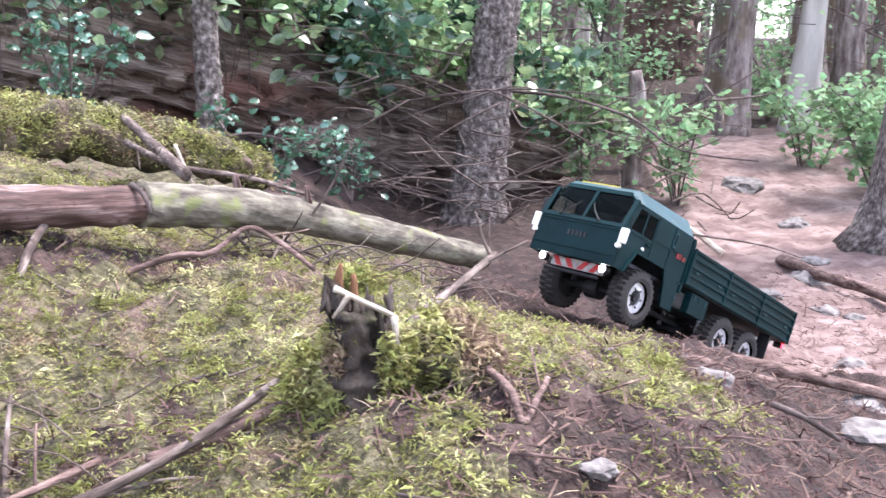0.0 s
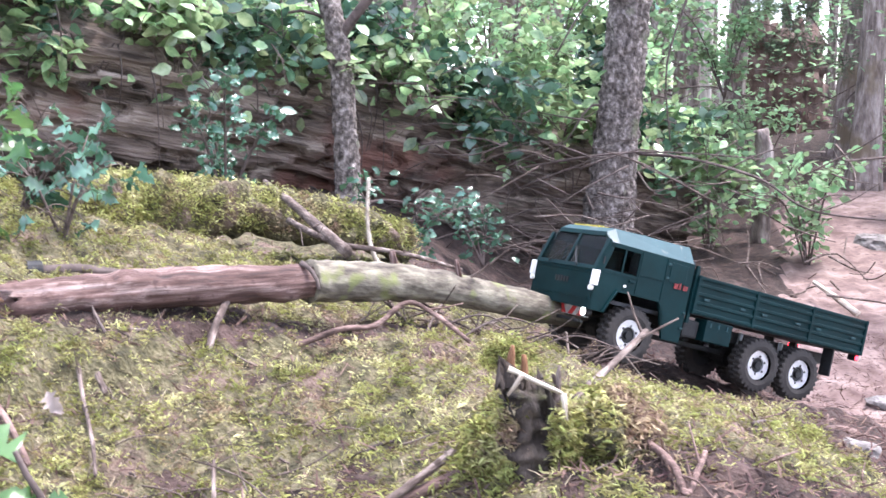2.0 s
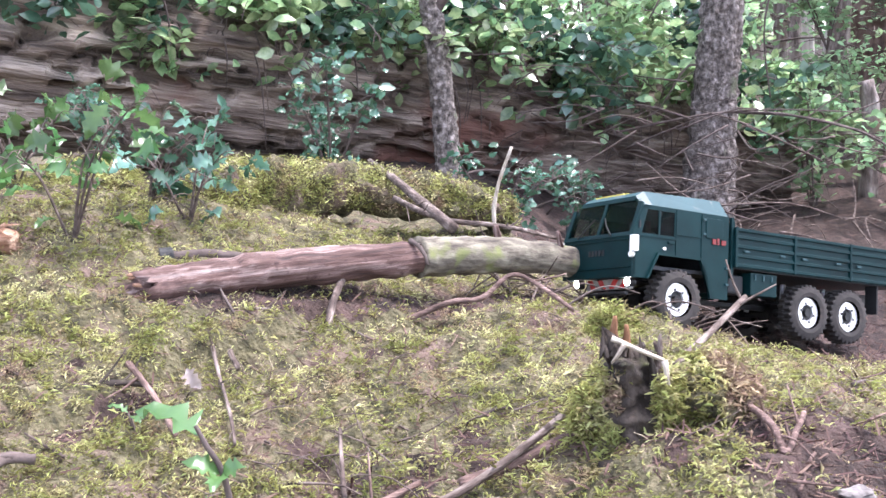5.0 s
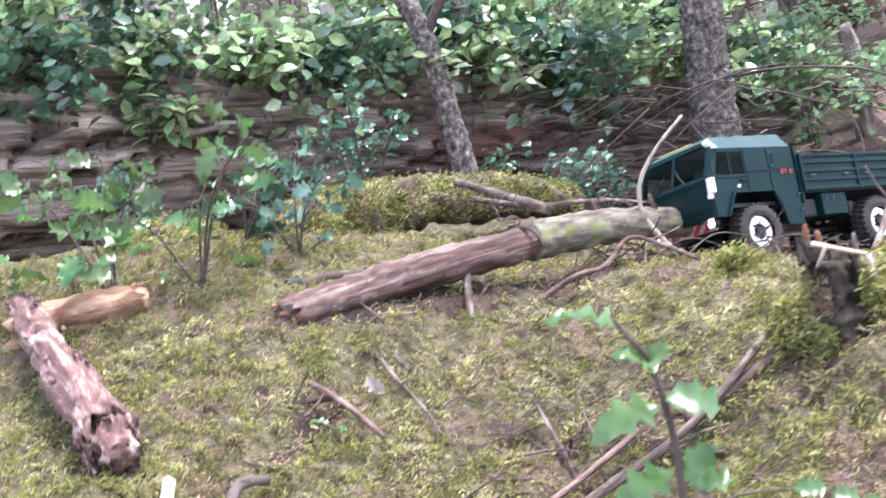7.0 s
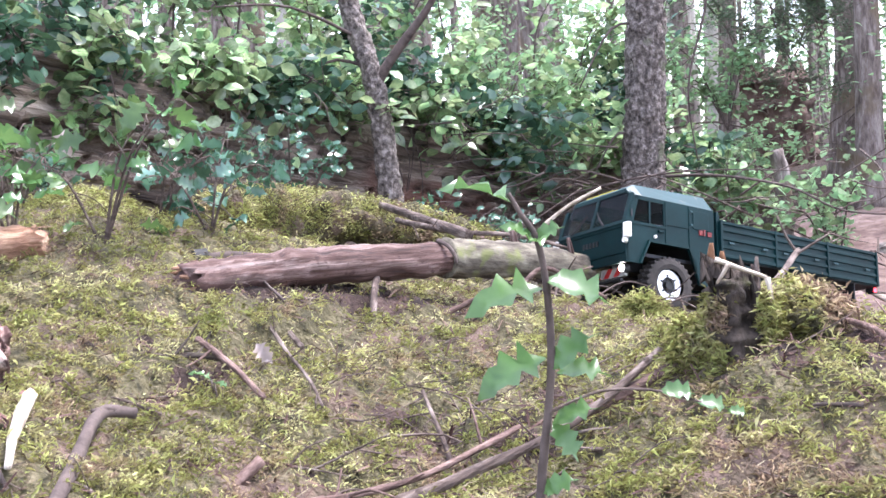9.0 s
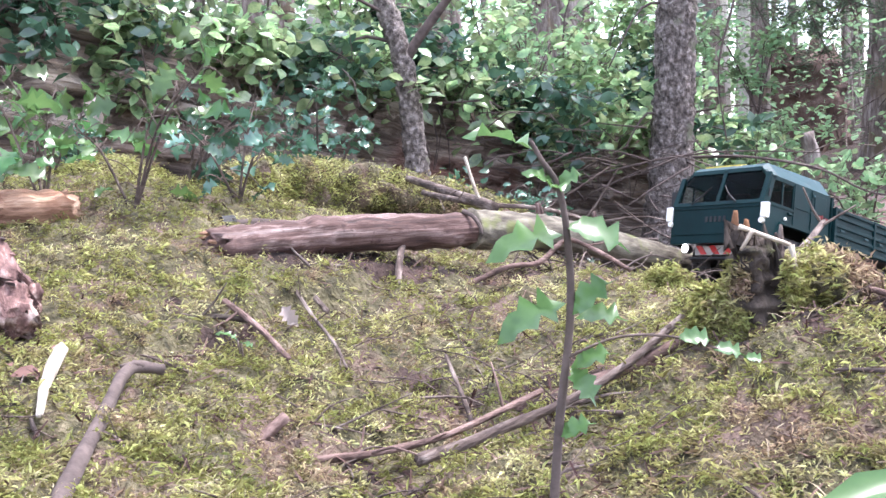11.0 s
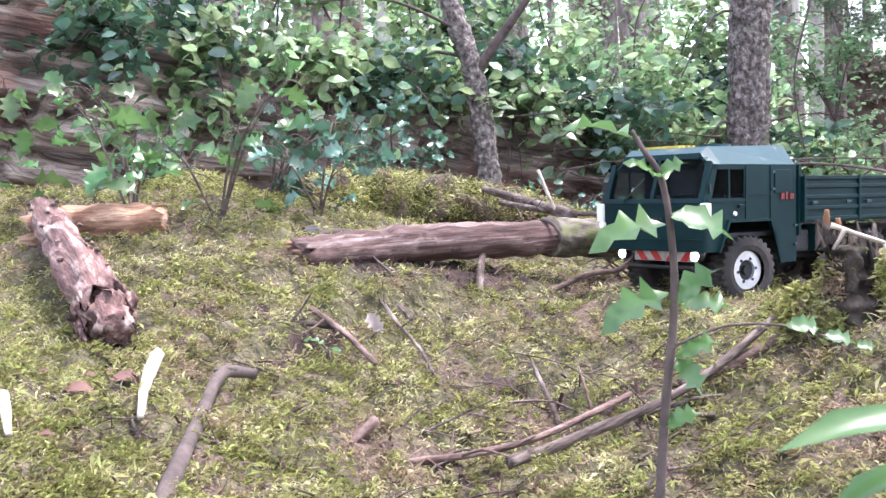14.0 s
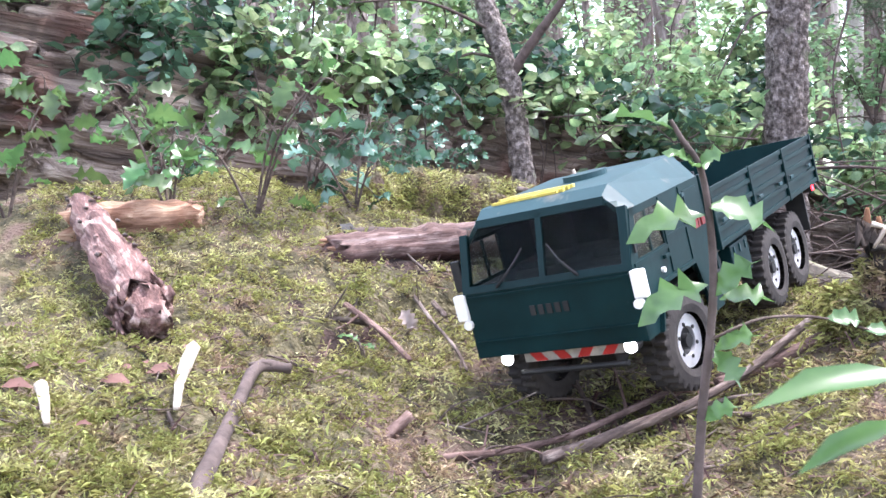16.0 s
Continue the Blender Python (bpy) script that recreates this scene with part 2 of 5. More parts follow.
def smooth_path(points, steps):
    """A smooth curve through the points, as rows of an array."""
    p = np.array([points[0], *points, points[-1]], float)
    out = []
    for i in range(1, len(p) - 2):
        for u in np.linspace(0, 1, steps, endpoint=False):
            a, b, c, d = p[i - 1], p[i], p[i + 1], p[i + 2]
            out.append(0.5 * (2 * b + (c - a) * u + (2 * a - 5 * b + 4 * c - d) * u ** 2 + (3 * b - a - 3 * c + d) * u ** 3))
    out.append(p[-2])
    return np.array(out)


def tube_data(points, r0, r1, sides=8, steps=5, rough=0.12, seed=0, flare=0.0, freq=3.0, ragged=0.0, plates=0.0):
    """Verts and faces of an uneven, tapering limb along a smooth curve."""
    c = smooth_path(points, steps)
    k = len(c)
    tan = np.gradient(c, axis=0)
    tan /= np.linalg.norm(tan, axis=1)[:, None] + 1e-9
    ref = np.array([0.31, 0.2, 0.93]) if abs(tan[0][2]) < 0.9 else np.array([1.0, 0.1, 0.0])
    verts = []
    for i in range(k):
        u = i / (k - 1)
        s = np.cross(tan[i], ref)
        s /= np.linalg.norm(s)
        w = np.cross(s, tan[i])
        r = r0 + (r1 - r0) * u + flare * r0 * math.exp(-u * 14)
        for j in range(sides):
            a = 6.28319 * j / sides
            q = noise.noise(Vector((math.cos(a) * freq * 0.6, math.sin(a) * freq * 0.6, u * k * 0.35 + seed * 7.7)))
            rr = r * (1 + rough * 1.6 * q)
            if plates:
                w2 = noise.cell(Vector((a * r0 * 26, u * k * 0.55 + 0.4 * math.sin(a * 3), seed)))
                rr += plates * (w2 - 0.5 + 0.8 * noise.noise(Vector((a * r0 * 40, u * k * 0.9, seed + 3))))
            off = 0.0
            if ragged and (i == 0 or i == k - 1):
                off = ragged * r * (noise.noise(Vector((a * 3, seed, i))) * 2.2) * (1 if i else -1)
            verts.append(c[i] + (s * math.cos(a) + w * math.sin(a)) * rr + tan[i] * off)
    faces = [(i * sides + j, i * sides + (j + 1) % sides, (i + 1) * sides + (j + 1) % sides, (i + 1) * sides + j) for i in range(k - 1) for j in range(sides)]
    faces.append(tuple(range(sides))[::-1])
    faces.append(tuple((k - 1) * sides + j for j in range(sides)))
    return verts, faces


def joined(pieces):
    verts, faces = [], []
    for v, f in pieces:
        o = len(verts)
        verts.extend(v)
        faces.extend(tuple(i + o for i in q) for q in f)
    return verts, faces


def limb(name, points, r0, r1, mat, parent=None, label="", **kw):
    v, f = tube_data(points, r0, r1, **kw)
    me = mesh_of(name, v, f, mat)
    way = Vector(points[-1]) - Vector(points[0])
    m = Matrix.Translation(points[0]) @ way.to_track_quat("X", "Z").to_matrix().to_4x4()
    me.transform(m.inverted())
    ob = new(name, me)
    ob.matrix_basis = m
    ob.parent = parent
    if label:
        ob["label"] = label
    return ob


OVAL = [(0, 0, 0), (0.30, 0.26, 0.05), (0.62, 0.28, 0.06), (1.0, 0, -0.10), (0.62, -0.28, 0.06), (0.30, -0.26, 0.05), (0.5, 0, 0.0)]
OVAL_F = [(0, 1, 6), (1, 2, 6), (2, 3, 6), (3, 4, 6), (4, 5, 6), (5, 0, 6)]


def holly_shape():
    """A spiny leaf one unit long, cupped, with teeth along both sides."""
    side = [(0.0, 0.015), (0.14, 0.13), (0.19, 0.30), (0.32, 0.17), (0.44, 0.33), (0.56, 0.17), (0.68, 0.28), (0.79, 0.09), (1.0, 0.0)]
    v, f = [], []
    for x, y in side:
        lift = 0.10 * math.sin(x * 3.1)
        v += [(x, y, lift + 0.32 * y + 0.10 * math.sin(x * 22)), (x, 0.0, lift), (x, -y, lift + 0.32 * y - 0.10 * math.sin(x * 22))]
    for i in range(len(side) - 1):
        a, b = 3 * i, 3 * i + 3
        f += [(a, a + 1, b + 1, b), (a + 1, a + 2, b + 2, b + 1)]
    return v, f


HOLLY_V, HOLLY_F = holly_shape()
FROND = [(0, 0, 0), (0.5, 0.085, 0.34), (1.0, 0.0, 0.26), (0.5, -0.085, 0.34)]
FROND_F = [(0, 1, 2), (0, 2, 3)]
DROOP = [(0, 0, 0), (0.5, 0.11, 0.10), (1.0, 0.0, -0.25), (0.5, -0.11, 0.10)]
NEEDLE_V = [(0, 0, 0), (0.5, 0.05, 0), (1, 0, -0.05), (0.5, -0.05, 0)]


def scatter(rng, shape_v, shape_f, places, sizes, up=0.5, spread=1.0, dirs=None):
    """Many leaves: one copy of the shape at each place, turned at random about an upward lean."""
    n = len(places)
    yaw = rng.uniform(0, 2 * np.pi, n)
    nrm = rng.normal(0, spread, (n, 3)) * 0.55 + np.array([0, 0, up])
    nrm /= np.linalg.norm(nrm, axis=1)[:, None]
    d = np.c_[np.cos(yaw), np.sin(yaw), rng.uniform(-0.5, 0.35, n)] if dirs is None else dirs
    d = d - nrm * np.sum(d * nrm, axis=1)[:, None]
    d /= np.linalg.norm(d, axis=1)[:, None] + 1e-9
    s = np.cross(nrm, d)
    sv = np.array(shape_v, float)
    sz = np.asarray(sizes)[:, None, None]
    pts = places[:, None, :] + sz * (sv[None, :, 0:1] * d[:, None, :] + sv[None, :, 1:2] * s[:, None, :] + sv[None, :, 2:3] * nrm[:, None, :])
    k = len(sv)
    if len({len(f) for f in shape_f}) == 1:
        faces = (np.arange(n)[:, None, None] * k + np.array(shape_f)[None]).reshape(-1, len(shape_f[0]))
    else:
        faces = [tuple(i * k + j for j in f) for i in range(n) for f in shape_f]
    return pts.reshape(-1, 3), faces


# ---- ground ----
def sstep(a, b, v):
    u = np.clip((v - a) / (b - a), 0, 1)
    return u * u * (3 - 2 * u)


def hump(x, y, cx, cy, sx, sy):
    return np.exp(-((x - cx) / sx) ** 2 - ((y - cy) / sy) ** 2)


LEDGE_Y, LEDGE_X = [0.7, 0.95, 1.12, 1.32, 1.55, 1.8, 2.0], [-1.0, -1.0, -1.05, -1.0, -0.90, -0.80, -0.72]


def height(x, y):
    """The lie of the land: a mossy bank rising to one side, a hummock round the stump, a worn track below."""
    z = -0.03 + 0.17 * sstep(0.8, 2.1, y)
    z = z + 0.33 * np.clip(-x - 0.6, 0, 0.65) + 0.13 * np.clip(-x - 1.25, 0, 0.8) * sstep(1.1, 1.7, y)
    z = z + 0.06 * hump(x, y, -1.6, 1.9, 0.5, 0.45)
    z = z + 0.17 * hump(x, y, 0.06, 1.18, 0.34, 0.42)
    d = 0.8 * x + 0.6 * y
    z = z - 0.52 * sstep(1.15, 2.85, d) * sstep(-1.6, -0.2, x)
    z = z - 0.17 * hump(x, y, -0.08, 2.62, 0.5, 0.26) - 0.09 * hump(x, y, 0.15, 2.12, 0.32, 0.36) + 0.03 * hump(x, y, 0.62, 2.28, 0.15, 0.2)
    z = z - 0.22 * sstep(0.25, 1.0, x) * (1 - sstep(1.6, 2.6, y))
    z = z - 0.20 * sstep(2.35, 3.3, y) * sstep(-0.6, -1.3, x)
    e = x - np.interp(y, LEDGE_Y, LEDGE_X) - 0.02 * np.sin(17 * y) - 0.012 * np.sin(41 * y + 1)
    z = z + (0.030 * np.exp(-np.clip(-e, 0, 3) / 0.25) * (1 - sstep(-0.02, 0.012, e)) - 0.016 * sstep(-0.02, 0.012, e) * np.exp(-np.clip(e, 0, 3) / 0.06)) * sstep(1.0, 1.15, y) * (1 - sstep(1.75, 1.95, y))
    z = z + 0.085 * np.clip(y - 6.5, 0, 8) + 0.03 * np.clip(y - 14.5, 0, 80)
    z = z + 0.15 * hump(x, y, 1.9, 8.6, 0.9, 1.3)
    z = z + 0.10 * np.clip(x - 1.9, 0, 6) * sstep(3.5, 6.5, y)
    return z


def relief(x, y):
    p = Vector((x, y, 0))
    return 0.022 * noise.fractal(p * 7, 1.0, 2.0, 4) + 0.018 * noise.noise(p * 20) + 0.007 * noise.noise(p * 60)


def mossy(x, y):
    """How mossy a place is, 0 to 1: the bank and hummock are, the track and its side are not."""
    d = 0.8 * x + 0.6 * y
    m = 1 - sstep(1.45, 1.75, d + 0.1 * np.sin(9 * x + 4 * y))
    m = m * (1 - 0.95 * hump(x, y, 0.20, 1.13, 0.20, 0.25)) * (1 - sstep(0.30, 0.52, x + 0.08 * np.sin(11 * y)))
    m = m * (1 - 0.55 * hump(x, y, -0.42, 1.25, 0.22, 0.28))
    a = x - np.interp(y, [1.5, 2.06, 2.92], [-1.24, -0.66, 0.06])
    m = m * (1 - 0.75 * np.exp(-((a - 0.07) / 0.11) ** 2) * sstep(1.45, 1.65, y))
    m = m * (1 - 0.42 * sstep(0.45, 0.85, np.sin(8 * x + 3 * y + 2 * np.sin(5 * y)) * np.sin(5 * x - 9 * y + 1.5 * np.sin(6 * x))))
    e = x - np.interp(y, LEDGE_Y, LEDGE_X)
    m = m * (1 - 0.85 * np.exp(-((e - 0.015) / 0.022) ** 2) * sstep(1.0, 1.15, y) * (1 - sstep(1.30, 1.42, y)))
    return m


def spacing(a, b, fine0, fine1, step, grow):
    """Grid lines: close set between fine0 and fine1, widening outwards."""
    mid = list(np.arange(fine0, fine1, step))
    lo, s = [fine0], step
    while lo[-1] > a:
        s *= grow
        lo.append(lo[-1] - s)
    hi, s = [mid[-1]], step
    while hi[-1] < b:
        s *= grow
        hi.append(hi[-1] + s)
    return np.array(lo[:0:-1] + mid + hi[1:])


def make_ground():
    xs = spacing(-90, 90, -2.0, 1.2, 0.016, 1.07)
    ys = spacing(-40, 130, 0.2, 3.2, 0.016, 1.07)
    X, Y = np.meshgrid(xs, ys)
    Z = height(X, Y)
    flat = np.array([relief(x, y) for x, y in zip(X.ravel(), Y.ravel())]).reshape(X.shape)
    Z = Z + flat * np.clip(1.2 - 0.02 * np.hypot(X, Y), 0.2, 1)
    nx = len(xs)
    verts = np.c_[X.ravel(), Y.ravel(), Z.ravel()]
    faces, mats = [], []
    wet = mossy(X, Y) + np.array([0.25 * noise.noise(Vector((x * 14, y * 14, 3))) for x, y in zip(X.ravel(), Y.ravel())]).reshape(X.shape)
    for j in range(len(ys) - 1):
        for i in range(nx - 1):
            faces.append((j * nx + i, j * nx + i + 1, (j + 1) * nx + i + 1, (j + 1) * nx + i))
            lane = abs(X[j, i] - 1.55 - 0.14 * (Y[j, i] - 4)) + 0.5 * (wet[j, i] - mossy(X[j, i], Y[j, i]))
            mats.append(1 if wet[j, i] > 0.5 else 2 if lane < 0.75 and 3.2 < Y[j, i] < 9.8 else 0)
    me = mesh_of("ground", verts, faces, SOIL)
    me.materials.append(MOSS)
    me.materials.append(TRACK)
    me.polygons.foreach_set("material_index", mats)
    return tagged(new("ground", me), "brown forest soil with moss on the bank", "ground", kind="structure")


make_ground()


def on_ground(x, y, up=0.0):
    return (x, y, float(height(np.array(x), np.array(y))) + relief(x, y) + up)


def ground_cover():
    """Moss fronds and dead needles strewn over bank and track."""
    rng = np.random.default_rng(5)
    n = 200000
    u = rng.uniform(0, 1, n)
    y = 0.25 + 2.9 * u ** 1.5
    x = -0.35 + (rng.uniform(-1, 1, n)) * (0.55 + 0.62 * y)
    keep = rng.uniform(0, 1, n) < mossy(x, y) * (0.55 + 0.45 * np.array([noise.noise(Vector((a * 9, b * 9, 8))) for a, b in zip(x, y)]) * 1.6)
    x, y = x[keep], y[keep]
    z = height(x, y) + np.array([relief(a, b) for a, b in zip(x, y)]) - 0.002
    tuft = np.array([noise.noise(Vector((a * 30, b * 30, 4))) + 0.6 * noise.noise(Vector((a * 70, b * 70, 9))) for a, b in zip(x, y)])
    full = rng.uniform(0, 1, len(x)) < np.clip(0.78 + 1.4 * tuft, 0.1, 1)
    x, y, z, tuft = x[full], y[full], z[full], tuft[full]
    k = np.c_[x, y, z + 0.026 * np.clip(tuft, -0.1, 1)]
    many = len(k) * 7
    spot = np.repeat(k, 7, axis=0) + rng.normal(0, 0.006, (many, 3)) * np.array([1, 1, 0.7])
    v, f = scatter(rng, FROND, FROND_F, spot, rng.uniform(0.005, 0.014, many) * (1 + 0.7 * (rng.uniform(0, 1, many) > 0.9)), up=0.7, spread=1.3)
    tagged(new("moss", mesh_of("moss", v, f, MOSS_LEAF)), "yellow-green feathery moss covering the bank", "moss", kind="stuff")
    n = 34000
    y = 0.3 + 2.2 * rng.uniform(0, 1, n) ** 1.3
    x = -0.4 + rng.uniform(-1, 1, n) * (0.6 + 0.6 * y)
    patch = np.array([noise.noise(Vector((a * 5, b * 5, 2))) for a, b in zip(x, y)])
    keep = rng.uniform(0, 1, n) < np.clip(0.35 + 1.6 * patch, 0.06, 1) * (mossy(x, y) > 0.3)
    x, y = x[keep], y[keep]
    z = height(x, y) + np.array([relief(a, b) for a, b in zip(x, y)]) + 0.004
    straw = [(0, -0.025, 0), (0, 0.025, 0), (0.5, 0.025, 0.16), (0.5, -0.025, 0.16), (1, 0.012, 0.08), (1, -0.012, 0.08)]
    v, f = scatter(rng, straw, [(0, 1, 2, 3), (3, 2, 4, 5)], np.c_[x, y, z], rng.uniform(0.008, 0.032, len(x)), up=0.9, spread=1.1)
    tagged(new("dead_stems", mesh_of("dead_stems", v, f, STRAW, False)), "pale dead moss stems and straw", "leaf litter", kind="stuff")
    n = 95000
    u = rng.uniform(0, 1, n)
    y = 0.3 + 4.6 * u ** 1.4
    x = -0.1 + rng.uniform(-1, 1, n) * (0.6 + 0.6 * y)
    keep = rng.uniform(0, 1, n) < np.clip(1.0 - 0.72 * mossy(x, y), 0.2, 1)
    x, y = x[keep], y[keep]
    z = height(x, y) + np.array([relief(a, b) for a, b in zip(x, y)]) + 0.003
    chip = [(0, -0.05, 0), (0, 0.05, 0), (1, 0.035, 0.05), (1, -0.035, 0.05)]
    v, f = scatter(rng, chip, [(0, 1, 2, 3)], np.c_[x, y, z], rng.uniform(0.008, 0.040, len(x)) ** 1.0, up=1.3, spread=0.9)
    tagged(new("needle_litter", mesh_of("needle_litter", v, f, NEEDLE, False)), "reddish-brown dead needles and twigs on soil", "leaf litter", kind="stuff")


ground_cover()


# ---- fallen logs and the stump ----
def fallen_log():
    root = tagged(empty("fallen_log"), "thin weathered fallen log with broken end on moss", "log")
    limb("trunk", [(-1.135, 1.605, 0.282), (-0.94, 1.785, 0.292), (-0.655, 2.065, 0.268)], 0.044, 0.042, LOG_BARK, root, sides=34, steps=24, rough=0.11, seed=3, ragged=0.7, plates=0.0015)
    limb("torn_end", [(-1.12, 1.62, 0.284), (-1.145, 1.596, 0.282), (-1.17, 1.572, 0.276)], 0.036, 0.012, LOG_BARK, root, "splintered end", sides=16, steps=6, rough=0.5, seed=6, ragged=0.9)
    limb("bark_sleeve", [(-0.665, 2.055, 0.271), (-0.54, 2.20, 0.252), (-0.40, 2.36, 0.215), (-0.16, 2.62, 0.12), (0.06, 2.92, 0.02)], 0.050, 0.036, MOSSY_BARK, root, "greyer bark with moss still on", sides=30, steps=14, rough=0.10, seed=5)
    limb("bark_edge", [(-0.672, 2.030, 0.318), (-0.648, 2.018, 0.306), (-0.632, 2.012, 0.285), (-0.628, 2.015, 0.262)], 0.006, 0.004, DARK_TWIG, root, "dark torn edge of bark", sides=7, steps=4, rough=0.3)
    limb("knot", [(-0.86, 1.86, 0.285), (-0.875, 1.83, 0.305)], 0.016, 0.008, LOG_BARK, root, steps=3)
    limb("stub", [(-0.50, 2.25, 0.275), (-0.505, 2.24, 0.32)], 0.012, 0.007, LOG_BARK, root, steps=3)
    limb("stub", [(-0.36, 2.38, 0.24), (-0.365, 2.37, 0.285)], 0.009, 0.005, LOG_BARK, root, steps=3)
    rng = random.Random(4)
    for i in range(30):
        a, q = rng.uniform(0, 6.28), rng.random() ** 0.5
        e = Vector((-1.12, 1.62, 0.284)) + Vector((0.026 * q * math.cos(a), -0.026 * q * math.cos(a), 0.040 * q * math.sin(a)))
        d = Vector((-0.68, -0.72, rng.uniform(-0.2, 0.2))) * rng.uniform(0.015, 0.06)
        limb("splinter", [e, e + d * 0.6, e + d], 0.011, 0.002, CHUNK_WOOD if i % 2 else LOG_BARK, root, sides=6, steps=3, rough=0.4, seed=i)


fallen_log()


def hollow_branch():
    root = tagged(empty("hollow_branch"), "short dark hollow branch lying behind the log", "branch")
    v, f = tube_data([(-1.17, 1.77, 0.325), (-1.1, 1.83, 0.322), (-1.02, 1.90, 0.30)], 0.014, 0.010, sides=12, rough=0.1, seed=8)
    part("bark", mesh_of("bark", v, f, DARK_TWIG), DARK_TWIG, root)
    part("hollow_end", disc(bmesh.new(), 0.009, 0.023, -0.015, 0.015, 16), BLACK, root, "black hollow end").matrix_basis = pose(-1.17, 1.77, 0.325, 0, 0, 125)


hollow_branch()


def moss_log():
    root = tagged(empty("moss_covered_log"), "rotten log fully covered in green moss", "log")
    pts = [(-1.33, 2.44, 0.40), (-1.12, 2.68, 0.375), (-0.86, 2.98, 0.31), (-0.66, 3.2, 0.22)]
    v, f = tube_data(pts, 0.080, 0.055, sides=30, steps=18, rough=0.42, seed=2, ragged=0.5)
    part("trunk", mesh_of("trunk", v, f, MOSS), MOSS, root)
    limb("rotten_end", [(-1.375, 2.40, 0.385), (-1.33, 2.44, 0.39)], 0.05, 0.07, ROT, root, "dark red rotten end", sides=12, steps=3, rough=0.4)
    rng = np.random.default_rng(3)
    c = smooth_path(pts, 12)
    k = c[rng.integers(0, len(c), 26000)]
    a = rng.uniform(-0.6, 3.7, len(k))
    r = np.interp(k[:, 0], [-1.33, -0.66], [0.085, 0.055])
    p = k + np.c_[np.cos(a) * r * 0.72, -np.cos(a) * r * 0.72, np.sin(a) * r] + rng.normal(0, 0.012, (len(k), 3))
    v, f = scatter(rng, DROOP, FROND_F, p, rng.uniform(0.008, 0.018, len(p)), up=0.4, spread=1.3)
    part("moss_fringe", mesh_of("moss_fringe", v, f, MOSS_LEAF), MOSS_LEAF, root)["kind"] = "stuff"


moss_log()


def moss_mound(name, x, y, r, tall, seed, label):
    root = tagged(empty(name), label, "moss mound")
    bm = bmesh.new()
    bmesh.ops.create_icosphere(bm, subdivisions=4, radius=1.0)
    x0, y0, z0 = on_ground(x, y)
    for v in bm.verts:
        q = 1.6 * noise.fractal(v.co * 2.6 + Vector((seed, 0, 0)), 1.0, 2.0, 4)
        v.co = Vector((x0 + v.co.x * r * (1 + 0.25 * q), y0 + v.co.y * r * (1 + 0.25 * q), z0 + v.co.z * tall * (1 + 0.3 * q)))
    part("moss_body", bm, MOSS, root)
    rng = np.random.default_rng(seed)
    k = int(6000 + 250000 * r * r)
    a, b = rng.uniform(0, 6.28, k), rng.uniform(0.05, 1.5, k)
    p = np.c_[x0 + r * np.cos(a) * np.cos(b), y0 + r * np.sin(a) * np.cos(b), z0 + tall * np.sin(b)] + rng.normal(0, 0.011, (k, 3))
    v, f = scatter(rng, DROOP, FROND_F, p, rng.uniform(0.008, 0.020, len(p)), up=0.5, spread=1.3)
    part("moss_fringe", mesh_of("moss_fringe", v, f, MOSS_LEAF), MOSS_LEAF, root)["kind"] = "stuff"


moss_mound("moss_mound", -1.35, 2.41, 0.12, 0.105, 4, "shaggy mound of moss over rotten wood")
moss_mound("moss_mound", -0.20, 2.02, 0.05, 0.04, 6, "small cushion of bright moss")
moss_mound("moss_mound", -1.75, 2.35, 0.16, 0.06, 7, "low shaggy cushion of moss")


